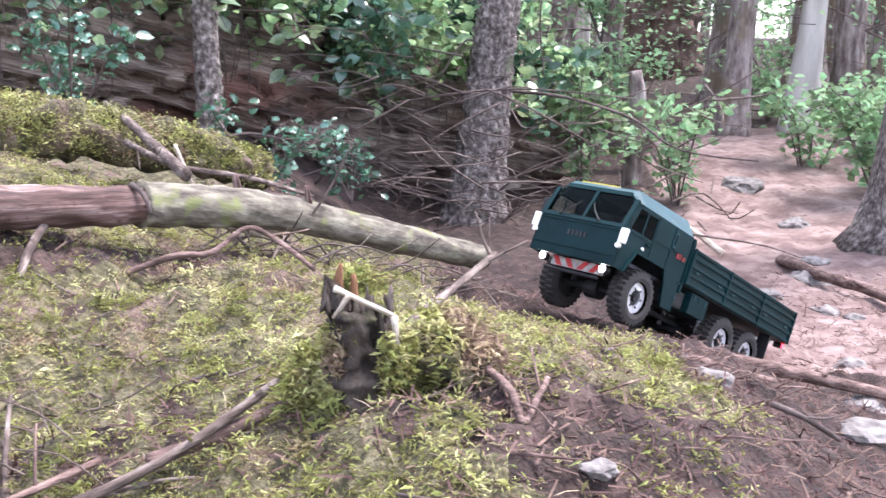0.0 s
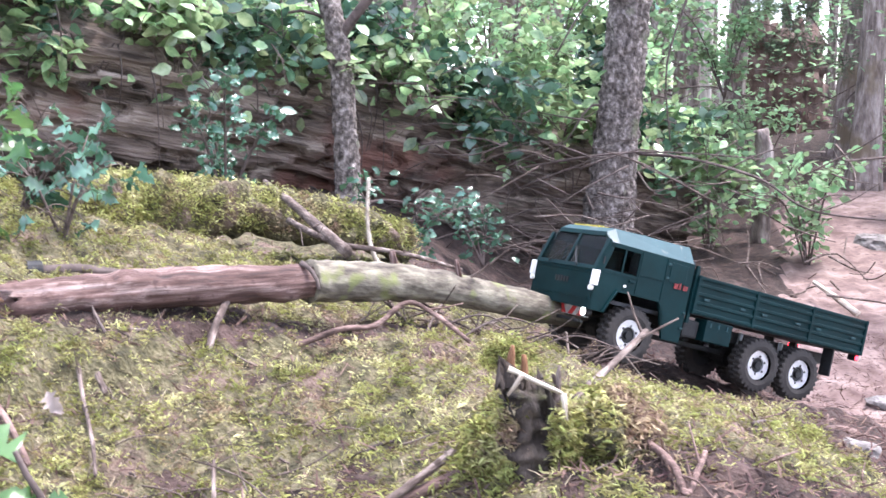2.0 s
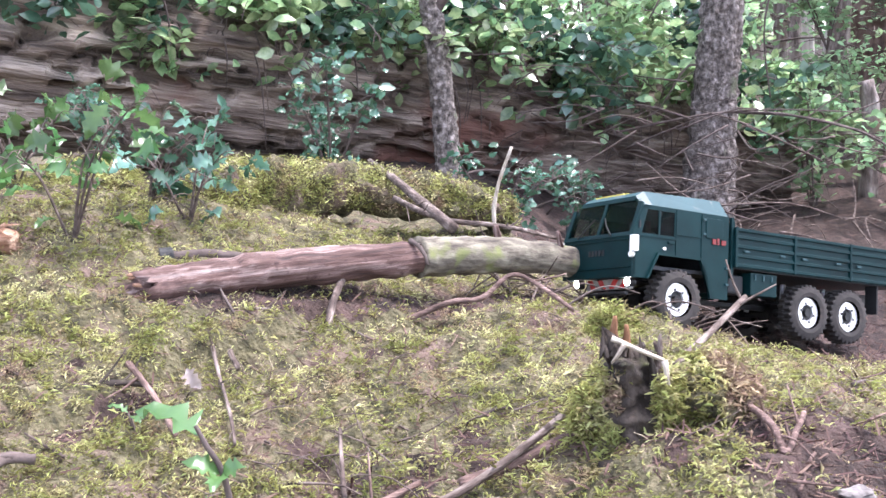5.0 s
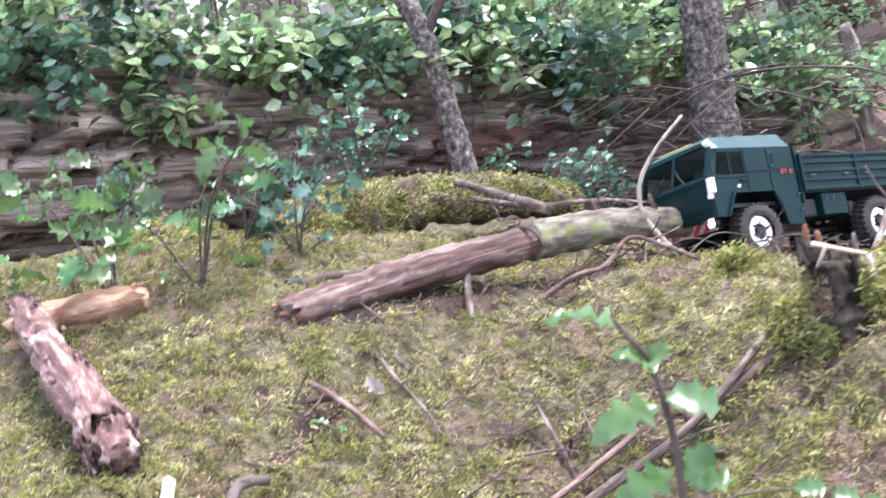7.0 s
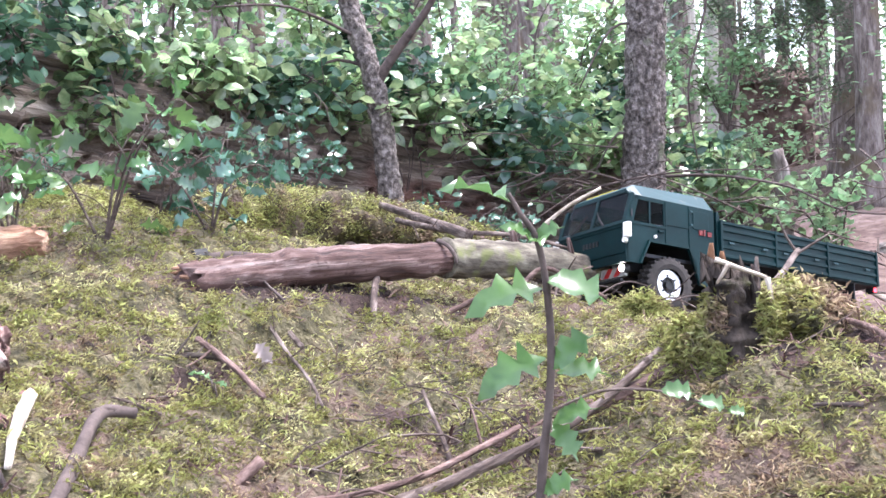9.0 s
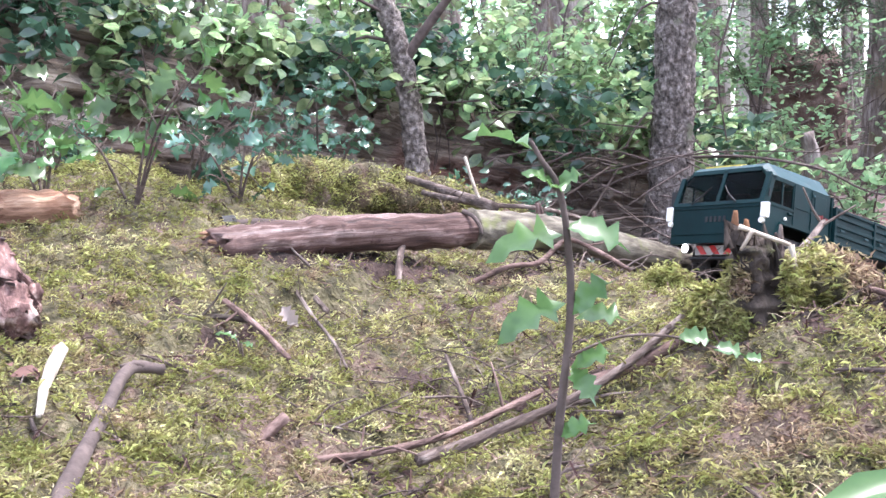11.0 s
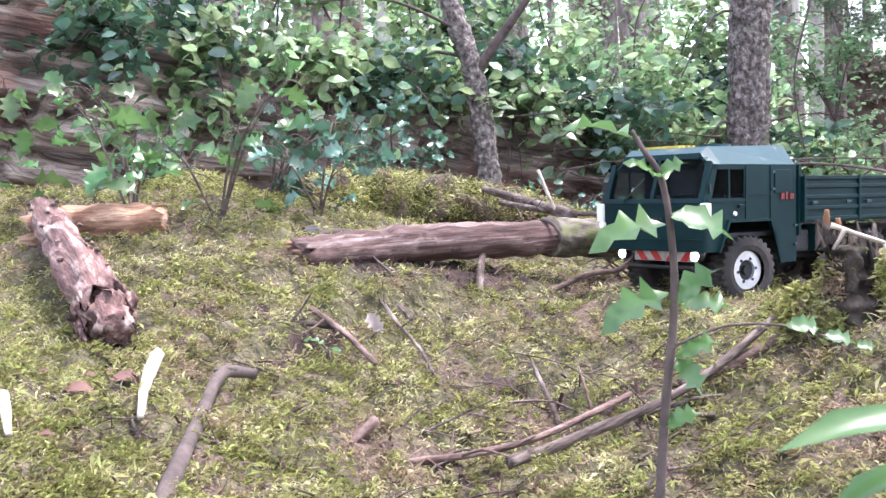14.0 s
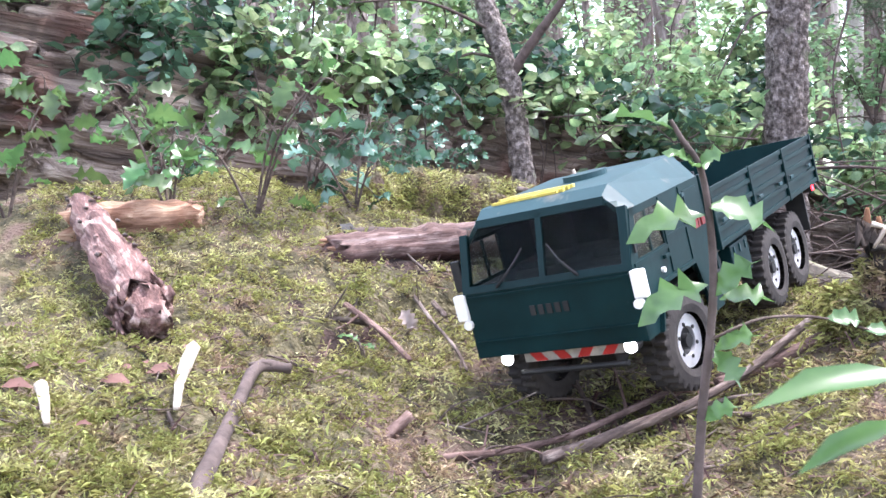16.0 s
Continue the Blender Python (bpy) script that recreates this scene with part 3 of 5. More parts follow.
def stump():
    root = tagged(empty("broken_stump"), "dark broken sapling stump with pale splinters and moss", "stump")
    x, y = -0.095, 1.215
    limb("trunk", [(x, y, 0.06), (x + 0.004, y, 0.13), (x, y, 0.21), (x - 0.006, y, 0.275)], 0.048, 0.034, STUMP, root, sides=30, steps=12, rough=0.42, seed=9, flare=0.5, ragged=0.9, plates=0.008)
    rs = random.Random(12)
    for i in range(15):
        a = rs.uniform(0, 6.28)
        q = Vector((x + 0.032 * math.cos(a), y + 0.032 * math.sin(a), rs.uniform(0.16, 0.25)))
        limb("shard", [q, q + Vector((0.004 * math.cos(a), 0.004 * math.sin(a), 0.03)), q + Vector((rs.uniform(-0.008, 0.008), 0, rs.uniform(0.03, 0.075)))], rs.uniform(0.007, 0.013), 0.002, STUMP if i % 3 else TWIG, root, sides=6, steps=3, rough=0.3)
    limb("orange_splinter", [(x - 0.024, y + 0.01, 0.25), (x - 0.030, y + 0.01, 0.29), (x - 0.028, y + 0.012, 0.325)], 0.012, 0.003, ORANGE_WOOD, root, "orange rotten splinter", sides=7, rough=0.3)
    limb("orange_splinter", [(x - 0.012, y + 0.02, 0.25), (x - 0.012, y + 0.02, 0.31)], 0.010, 0.003, ORANGE_WOOD, root, "orange rotten splinter", sides=6, rough=0.3)
    limb("white_splinter", [(x - 0.030, y - 0.035, 0.302), (x + 0.004, y - 0.036, 0.288), (x + 0.046, y - 0.036, 0.270)], 0.0045, 0.003, SPLINTER, root, "fresh white split wood", sides=4, steps=3, rough=0.25)
    limb("white_splinter", [(x - 0.010, y - 0.038, 0.294), (x - 0.020, y - 0.042, 0.280), (x - 0.030, y - 0.042, 0.266)], 0.0045, 0.002, SPLINTER, root, "fresh white split wood", sides=4, steps=3, rough=0.25)
    limb("white_splinter", [(x + 0.046, y - 0.036, 0.270), (x + 0.052, y - 0.038, 0.232)], 0.005, 0.003, SPLINTER, root, "fresh white split wood", sides=4, steps=3, rough=0.25)
    rng = np.random.default_rng(8)
    a, zz = rng.uniform(-1.1, 4.1, 12000), 0.06 + 0.19 * rng.uniform(0, 1, 12000) ** 1.5
    r = 0.040 + 0.022 * rng.uniform(0, 1, 12000) ** 2 + 0.22 * np.clip(0.19 - zz, 0, 1)
    p = np.c_[x + 0.012 + r * np.cos(a), y + r * np.sin(a), zz]
    v, f = scatter(rng, DROOP, FROND_F, p, rng.uniform(0.008, 0.020, len(p)), up=0.15, spread=1.3)
    part("moss_sleeve", mesh_of("moss_sleeve", v, f, MOSS_LEAF), MOSS_LEAF, root, "hanging green moss")["kind"] = "stuff"


stump()
moss_mound("moss_mound", 0.01, 1.275, 0.075, 0.055, 15, "hummock of hanging moss behind the stump")
moss_mound("moss_mound", -0.155, 1.255, 0.035, 0.05, 16, "clump of moss at the stump's foot")


def flaking_log():
    root = tagged(empty("flaking_log"), "short pinkish flaking log with broken end on moss", "log")
    pts = [(-1.755, 1.62, 0.435), (-1.525, 1.34, 0.36), (-1.255, 1.03, 0.24)]
    limb("trunk", pts, 0.030, 0.047, PINK_WOOD, root, sides=30, steps=22, rough=0.22, seed=12, ragged=0.8, plates=0.003)
    limb("torn_end", [(-1.272, 1.05, 0.247), (-1.247, 1.021, 0.235), (-1.222, 0.993, 0.221)], 0.046, 0.024, PINK_WOOD, root, "ragged torn end", sides=18, steps=6, rough=0.5, seed=5, ragged=0.9)
    rng = random.Random(9)
    c = smooth_path(pts, 12)
    for i in range(22):
        q = Vector(c[rng.randrange(3, len(c) - 1)])
        a = rng.uniform(0.3, 2.6)
        s = q + Vector((0.042 * math.cos(a), 0.02 * math.cos(a), 0.040 * math.sin(a)))
        limb("bark_flake", [s, s + Vector((0.020, -0.022, 0.0))], 0.005, 0.002, DARK_TWIG if i % 3 else PINK_WOOD, root, sides=5, steps=2, rough=0.4)
    for i in range(30):
        a, q = rng.uniform(0, 6.28), 0.75 + 0.35 * rng.random()
        e = Vector((-1.285, 1.055, 0.25)) + Vector((0.032 * q * math.cos(a), 0.024 * q * math.cos(a), 0.036 * q * math.sin(a)))
        d = Vector((0.62, -0.70, -0.35)) * rng.uniform(0.03, 0.085)
        limb("splinter", [e, e + d * 0.6, e + d], 0.008, 0.002, PINK_WOOD if i % 3 else CHUNK_WOOD, root, sides=6, steps=3, rough=0.4, seed=i)


flaking_log()


def wood_chunk():
    root = tagged(empty("wood_chunk"), "short chunk of pale orange rotten log", "log")
    limb("trunk", [(-1.72, 1.53, 0.395), (-1.60, 1.58, 0.393), (-1.475, 1.63, 0.388)], 0.042, 0.038, CHUNK_WOOD, root, sides=24, steps=12, rough=0.2, seed=21, ragged=0.9)
    limb("torn_end", [(-1.49, 1.622, 0.388), (-1.455, 1.637, 0.386)], 0.036, 0.022, CHUNK_WOOD, root, "pale torn end", sides=12, steps=3, rough=0.4, ragged=0.8)


wood_chunk()


def stick(name, label, points, r0, r1, mat=TWIG, twigs=0, seed=0):
    """A fallen stick with side twigs."""
    root = tagged(empty(name), label, "stick")
    limb("stem", points, r0, r1, mat, root, sides=9, steps=6, rough=0.22, seed=seed)
    rng = random.Random(seed)
    c = smooth_path(points, 6)
    for i in range(twigs):
        k = rng.randrange(2, len(c) - 1)
        q, d = Vector(c[k]), Vector(c[k] - c[k - 1]).normalized()
        d = (d + Vector((rng.uniform(-1, 1), rng.uniform(-1, 1), rng.uniform(-0.1, 0.8)))).normalized()
        n = rng.uniform(0.03, 0.11)
        limb("twig", [q, q + d * n * 0.5, q + d * n + Vector((0, 0, rng.uniform(-0.02, 0.02)))], r1 * 0.6, r1 * 0.25, mat, root, sides=5, steps=3)
    return root


stick("long_pole", "long bare grey stick leaning on the stump", [(-0.60, 0.93, 0.015), (-0.50, 1.02, 0.03), (-0.34, 1.15, 0.075), (-0.16, 1.315, 0.185)], 0.0085, 0.0065, seed=31)
stick("brown_stick", "brown bare stick beside the pole", [(-0.36, 1.16, 0.07), (-0.26, 1.22, 0.10), (-0.13, 1.27, 0.155)], 0.010, 0.009, ROOT, seed=32)
stick("broken_stick", "thin grey broken stick slanting up behind the stump", [(-0.035, 1.24, 0.245), (0.02, 1.41, 0.258), (0.08, 1.6, 0.275)], 0.006, 0.0055, TWIG, 2, seed=33)
stick("leaning_branch", "bare grey dead branch leaning on the log", [(-1.08, 3.01, 0.435), (-0.90, 2.72, 0.39), (-0.62, 2.25, 0.315)], 0.009, 0.016, TWIG, 1, seed=34)
stick("forked_branch", "bare dead branch lying along the log", [(-0.86, 2.55, 0.36), (-0.68, 2.36, 0.325), (-0.50, 2.36, 0.30), (-0.36, 2.44, 0.25)], 0.009, 0.004, TWIG, 6, seed=35)
stick("prop_stick", "short pale stick propping the log", [(-0.80, 1.90, 0.25), (-0.79, 1.80, 0.215), (-0.78, 1.735, 0.175)], 0.009, 0.007, TWIG, seed=36)
stick("arched_root", "bare arched root standing out of the moss", [(-0.66, 1.92, 0.15), (-0.56, 1.95, 0.185), (-0.49, 1.98, 0.19), (-0.43, 2.02, 0.235), (-0.37, 2.02, 0.215), (-0.28, 1.98, 0.16)], 0.007, 0.005, ROOT, 1, seed=37)
stick("front_stick", "thick brown curved stick on the moss", [(-1.00, 1.01, 0.14), (-1.035, 0.965, 0.15), (-1.00, 0.82, 0.12), (-0.935, 0.60, 0.09), (-0.88, 0.42, 0.06)], 0.009, 0.011, DARK_TWIG, 2, seed=38)
stick("white_stick", "flat bleached white piece of wood", [(-1.12, 0.93, 0.190), (-1.06, 0.78, 0.165), (-1.03, 0.71, 0.142)], 0.011, 0.004, SPLINTER, seed=39)
stick("white_stick", "flat bleached white piece of wood", [(-1.19, 0.66, 0.185), (-1.12, 0.57, 0.155)], 0.009, 0.004, SPLINTER, seed=40)
stick("arched_root", "dark mossy arched root rising from the moss", [(-1.05, 1.11, 0.12), (-1.07, 1.17, 0.165), (-1.03, 1.26, 0.185), (-0.97, 1.31, 0.17)], 0.008, 0.005, STUMP, 3, seed=41)
stick("fallen_stick", "brown fallen stick on the moss", [(-1.02, 1.33, 0.205), (-0.94, 1.27, 0.165), (-0.862, 1.20, 0.115)], 0.006, 0.005, ROOT, 1, seed=42)
stick("forked_twig", "pale forked twig on the moss", [(-0.955, 1.53, 0.21), (-0.88, 1.41, 0.16), (-0.815, 1.31, 0.125), (-0.775, 1.24, 0.09)], 0.0045, 0.003, TWIG, 4, seed=43)
stick("pale_nub", "short pale broken stick", [(-0.90, 1.50, 0.185), (-0.865, 1.46, 0.16)], 0.006, 0.005, TWIG, seed=44)
stick("fallen_stick", "thin crooked fallen stick", [(-0.75, 0.92, 0.02), (-0.66, 0.98, 0.015), (-0.57, 1.06, 0.02), (-0.44, 1.21, 0.05)], 0.006, 0.005, ROOT, 4, seed=45)
stick("broken_stub", "short broken brown branch stub", [(-0.84, 0.92, 0.04), (-0.795, 0.96, 0.075)], 0.012, 0.009, ROOT, seed=46)
stick("thin_twig", "thin upright grey twig", [(-0.55, 1.16, 0.0), (-0.575, 1.22, 0.04), (-0.62, 1.34, 0.09)], 0.005, 0.003, TWIG, 2, seed=47)
stick("bare_root", "pinkish bare root on the dirt bank", [(0.06, 1.24, 0.195), (0.10, 1.16, 0.185), (0.115, 1.10, 0.165), (0.135, 1.16, 0.178), (0.15, 1.23, 0.18)], 0.0055, 0.004, ROOT, 3, seed=48)
stick("surface_root", "bare root across the dirt bank", [(0.40, 1.86, 0.02), (0.50, 1.98, 0.0), (0.58, 2.1, -0.05), (0.74, 2.25, -0.12)], 0.012, 0.008, ROOT, 2, seed=49)
stick("surface_root", "thick bare root at the edge of the track", [(0.45, 2.45, -0.10), (0.70, 2.62, -0.17), (1.0, 2.72, -0.25), (1.4, 2.75, -0.34)], 0.022, 0.016, ROOT, 2, seed=50)
stick("surface_root", "bare root beside the track", [(1.55, 5.1, -0.35), (1.62, 4.6, -0.33), (1.75, 4.3, -0.34), (1.8, 3.9, -0.36)], 0.03, 0.02, ROOT, 1, seed=52)
stick("dirt_stick", "dark stick on bare soil", [(0.62, 1.86, -0.045), (0.72, 1.93, -0.10), (0.80, 1.97, -0.155)], 0.007, 0.005, DARK_TWIG, 1, seed=51)

rng = random.Random(77)
for i in range(46):
    if i < 26:
        x, y, n = rng.uniform(-1.2, 0.3), rng.uniform(0.55, 1.9), rng.uniform(0.05, 0.16)
    else:
        x, y, n = rng.uniform(-0.62, 0.12), rng.uniform(2.15, 2.55), rng.uniform(0.10, 0.28)
    a = rng.uniform(0, 3.14)
    dx, dy = math.cos(a) * n / 2, math.sin(a) * n / 2
    lift = 0.004 if i < 26 else rng.uniform(0.01, 0.10)
    stick("small_twig", "thin dead twig" + (" on the moss" if i < 26 else " in the brush by the log"),
          [on_ground(x - dx, y - dy, 0.004), on_ground(x + rng.uniform(-0.02, 0.02), y, lift + 0.006), on_ground(x + dx, y + dy, lift)],
          rng.uniform(0.002, 0.0045), 0.0015, TWIG if i % 3 else DARK_TWIG, rng.randrange(0, 3), seed=100 + i)


def stone(x, y, r, seed, label="pale grey stone on the track"):
    bm = bmesh.new()
    bmesh.ops.create_icosphere(bm, subdivisions=3, radius=1.0)
    x0, y0, z0 = on_ground(x, y)
    for v in bm.verts:
        q = noise.fractal(v.co * 1.3 + Vector((seed * 3.1, 0, 0)), 1.0, 2.0, 3)
        v.co = Vector((x0 + v.co.x * r * (1.2 + 0.4 * q), y0 + v.co.y * r * (1 + 0.4 * q), z0 + v.co.z * r * 0.55 * (1 + 0.4 * q)))
    tagged(part("stone", bm, STONE, None), label, "stone", "stones on the track")


for i, (x, y, r) in enumerate([(1.62, 4.75, 0.10), (1.46, 4.1, 0.05), (1.55, 4.0, 0.04), (0.50, 1.82, 0.035), (1.12, 2.72, 0.06), (0.93, 2.18, 0.07), (1.2, 3.9, 0.06), (1.05, 3.6, 0.08), (1.3, 4.4, 0.05), (1.75, 5.2, 0.06), (0.2, 1.05, 0.018), (1.3, 3.3, 0.05), (2.0, 6.4, 0.09), (1.9, 7.4, 0.14)]):
    stone(x, y, r, i)

stick("bleached_stick", "bleached stick lying on the track", [(1.28, 5.2, -0.34), (1.22, 5.5, -0.30), (1.17, 5.75, -0.27)], 0.018, 0.012, SPLINTER, seed=61)


# ---- trees ----
def trunk_tree(name, label, base, top, r0, r1, mat, sides=20, steps=24, rough=0.14, flare=0.7, way=(), seed=0, dead=10, reach=1.0, plates=0.0):
    root = tagged(empty(name), label, "tree")
    pts = [tuple([base[i] + (top[i] - base[i]) * u + (0.03 if i < 2 else 0) * math.sin(u * 5 + seed + i) for i in range(3)]) for u in (0.0, 0.33, 0.66, 1.0)]
    pts = list(way) or pts
    limb("trunk", pts, r0, r1, mat, root, sides=sides, steps=steps, rough=rough, seed=seed, flare=flare, freq=7.0, plates=plates)
    rng = random.Random(seed)
    c = smooth_path(pts, 8)
    for i in range(dead):
        q = Vector(c[rng.randrange(1, len(c) - 6)])
        a = rng.uniform(0, 6.28)
        d = Vector((math.cos(a), math.sin(a), rng.uniform(-0.35, 0.35))) * rng.uniform(0.3, 1.0) * reach
        limb("dead_branch", [q, q + d * 0.5 + Vector((0, 0, 0.05)), q + d + Vector((0, 0, rng.uniform(-0.25, 0.1)))], 0.012 * reach, 0.004, DARK_TWIG, root, sides=5, steps=4)
    return root


trunk_tree("conifer", "rough-barked grey conifer with flared mossy foot", (0.04, 6.25, -0.45), (0.48, 6.5, 4.6), 0.135, 0.105, BARK, sides=54, steps=36, rough=0.05, seed=1, way=[(-0.01, 6.3, -0.5), (0.075, 6.3, 0.5), (0.15, 6.3, 1.5), (0.21, 6.32, 2.5), (0.26, 6.34, 3.6), (0.3, 6.35, 4.6)], dead=8, flare=1.1, plates=0.014)
small = trunk_tree("young_tree", "slender leaning grey tree with a forked stem", (-1.37, 5.30, 0.0), (-1.74, 5.45, 3.5), 0.070, 0.052, BARK, sides=40, steps=24, rough=0.05, seed=2, way=[(-1.37, 5.35, -0.05), (-1.39, 5.35, 0.4), (-1.415, 5.35, 0.85), (-1.455, 5.35, 1.15), (-1.55, 5.36, 1.52), (-1.62, 5.38, 2.1), (-1.69, 5.4, 2.8), (-1.75, 5.4, 3.5)], dead=5, flare=0.5, plates=0.007)
limb("fork", [(-1.43, 5.35, 1.05), (-1.27, 5.33, 1.25), (-1.06, 5.3, 1.49), (-0.8, 5.28, 1.95)], 0.032, 0.014, DARK_TWIG, small, "dark bare forked stem", sides=9, steps=6)

# dead branches that sweep across between the conifer and the track
stick("sweeping_branch", "long thin dead conifer branch hanging across", [(0.2, 6.2, 0.42), (0.50, 5.9, 0.40), (0.83, 5.6, 0.31), (1.05, 5.3, 0.17), (1.43, 5.2, 0.13)], 0.010, 0.004, DARK_TWIG, 9, seed=71)
stick("sweeping_branch", "long thin dead conifer branch hanging across", [(-0.5, 6.1, 0.33), (0.0, 5.95, 0.42), (0.4, 5.85, 0.44), (0.9, 5.9, 0.40)], 0.008, 0.003, DARK_TWIG, 6, seed=72)
stick("dangling_branch", "thin dark dead branch hanging down", [(0.55, 6.2, 2.2), (0.50, 6.1, 1.5), (0.35, 6.0, 0.95), (0.38, 6.0, 0.5)], 0.010, 0.004, DARK_TWIG, 5, seed=73)
stick("far_fallen_trunk", "pale fallen trunk propped across the wood", [(-0.2, 8.1, 0.34), (0.4, 8.0, 0.29), (0.85, 8.0, 0.22), (1.3, 7.95, 0.04)], 0.078, 0.066, MOSSY_BARK, 1, seed=74)
stick("slim_post", "slim dead broken stem", [(1.12, 7.5, -0.3), (1.14, 7.5, 0.3), (1.10, 7.5, 0.55)], 0.07, 0.05, FAR_BARK, 2, seed=75)


def snag():
    root = tagged(empty("burnt_stump"), "tall broken dark red-brown old stump", "stump")
    limb("trunk", [(2.66, 16.0, 0.2), (2.62, 16.0, 1.0), (2.6, 16.0, 1.75)], 0.62, 0.50, SNAG_WOOD, root, sides=28, steps=16, rough=0.2, seed=14, flare=0.35, freq=6, ragged=0.5)
    rng = random.Random(3)
    for i in range(7):
        a = i * 0.9
        e = Vector((2.6 + 0.40 * math.cos(a), 16 + 0.45 * math.sin(a), 1.65))
        limb("spike", [e, e + Vector((0, 0, rng.uniform(0.2, 0.7)))], 0.20, 0.05, SNAG_WOOD, root, sides=7, steps=4, rough=0.3)


snag()
stick("charred_root_plate", "dark twisted root mass", [(1.15, 10.2, -0.1), (1.1, 10.2, 0.4), (1.2, 10.2, 0.75)], 0.20, 0.08, STUMP, 7, seed=76)

rng = random.Random(11)
placed = [(0.04, 6.25), (-1.4, 5.3), (2.5, 16.0), (2.2, 13.0)]
for i in range(150):
    for k in range(30):
        y = 8.5 + 38 * rng.random() ** 1.25
        x = rng.uniform(-0.62, 0.68) * (y + 2) - 0.1
        if (0.6 < x < 5.5 and y < 13) or (abs(x / y - 0.163) < 0.055 and y < 17):
            continue
        if min((x - a) ** 2 + (y - b) ** 2 for a, b in placed) > 1.2 and not (x < -0.8 and y < 9.5):
            break
    placed.append((x, y))
    r = rng.choice([0.06, 0.08, 0.10, 0.13, 0.17, 0.22]) * (1 if y > 10 else 0.75)
    z = float(height(np.array(x), np.array(y))) - 0.15
    tall = rng.uniform(9, 15)
    pale = i % 9 == 0
    trunk_tree("forest_tree", "pale bare dead trunk in the wood" if pale else "straight brown conifer trunk in the wood", (x, y, z), (x + rng.uniform(-0.5, 0.5), y, z + tall), r, r * 0.6,
               PALE_BARK if pale else FAR_BARK, sides=10, steps=6, rough=0.1, flare=0.5, seed=200 + i, dead=7 if y < 24 else 2, reach=1.3)
# the trunks that stand about the head of the track: place, girth, lean, bark
for i, (x, y, r, lean, mat) in enumerate([(2.58, 5.7, 0.30, 0.3, BARK), (2.33, 9.6, 0.11, 0.1, FAR_BARK), (2.98, 9.9, 0.115, 0.45, PALE_BARK), (2.5, 11.2, 0.11, 0.2, FAR_BARK), (3.55, 10.4, 0.13, -0.1, FAR_BARK),
                                         (3.75, 9.6, 0.09, 0.2, FAR_BARK), (1.62, 13.6, 0.13, 0.3, FAR_BARK), (1.05, 12.8, 0.10, -0.2, FAR_BARK), (2.85, 12.4, 0.20, 0.2, FAR_BARK), (4.3, 11.5, 0.16, 0.3, FAR_BARK), (0.75, 11.2, 0.075, 0.2, FAR_BARK),
                                         (3.2, 13.5, 0.13, -0.2, PALE_BARK), (4.0, 13.2, 0.18, 0.0, FAR_BARK)]):
    trunk_tree("forest_tree", "thick mossy-footed trunk by the track" if i == 0 else "pale bare leaning trunk by the track" if mat is PALE_BARK else "tall grey-brown trunk by the track", (x, y, float(height(np.array(x), np.array(y))) - 0.1), (x + lean, y, 9.0), r, r * 0.7, mat, sides=16, steps=12, flare=0.8, seed=400 + i, dead=9)


# ---- the huge rotten trunk ----
def giant_log():
    root = tagged(empty("giant_rotten_log"), "huge old reddish rotten log with cracked grain", "log")
    a, b = Vector((-5.6, 2.95, 1.50)), Vector((0.35, 7.95, 0.02))
    ax = (b - a).normalized()
    s = ax.cross(Vector((0, 0, 1))).normalized()
    w = s.cross(ax)
    nu, nv, r = 340, 110, 0.60
    verts = []
    for i in range(nu):
        u = i / (nu - 1)
        c = a.lerp(b, u)
        for j in range(nv):
            t = 6.28319 * j / nv
            q = noise.fractal(Vector((u * 9, math.cos(t) * 2.2, math.sin(t) * 2.2)), 1.0, 2.0, 4)
            g = noise.fractal(Vector((u * 14 + 3, t * 9.0, 1.7)), 0.9, 2.0, 4)
            ridge = abs(noise.noise(Vector((u * 10, t * 7.0 + q * 1.2, 5))))
            rr = r * (1 + 0.13 * q) + 0.05 * g - 0.12 * max(0, 0.15 - ridge) / 0.15
            verts.append(c + (s * math.cos(t) + w * math.sin(t)) * rr)
    faces = [(i * nv + j, i * nv + (j + 1) % nv, (i + 1) * nv + (j + 1) % nv, (i + 1) * nv + j) for i in range(nu - 1) for j in range(nv)]
    faces += [tuple(range(nv))[::-1], tuple((nu - 1) * nv + j for j in range(nv))]
    me = mesh_of("trunk", verts, faces, ROT)
    m = Matrix.Translation(a) @ ax.to_track_quat("X", "Z").to_matrix().to_4x4()
    me.transform(m.inverted())
    part("trunk", me, ROT, root).matrix_basis = m
    rng = random.Random(6)
    for i in range(70):
        u = rng.uniform(0.45, 0.98)
        c = a.lerp(b, u)
        t = rng.uniform(0.2, 1.2)
        p = c + s * math.cos(t) * r * 1.03 + w * math.sin(t) * r * 1.03
        d = Vector((rng.uniform(-0.1, 0.1), -rng.uniform(0.02, 0.12), -rng.uniform(0.25, 0.7)))
        limb("hanging_rootlet", [p, p + d * 0.4 + s * 0.08, p + d], 0.006, 0.002, DARK_TWIG if i % 3 else TWIG, root, sides=4, steps=3)
    return a, b, s, w, r


GA, GB, GS, GW, GR = giant_log()


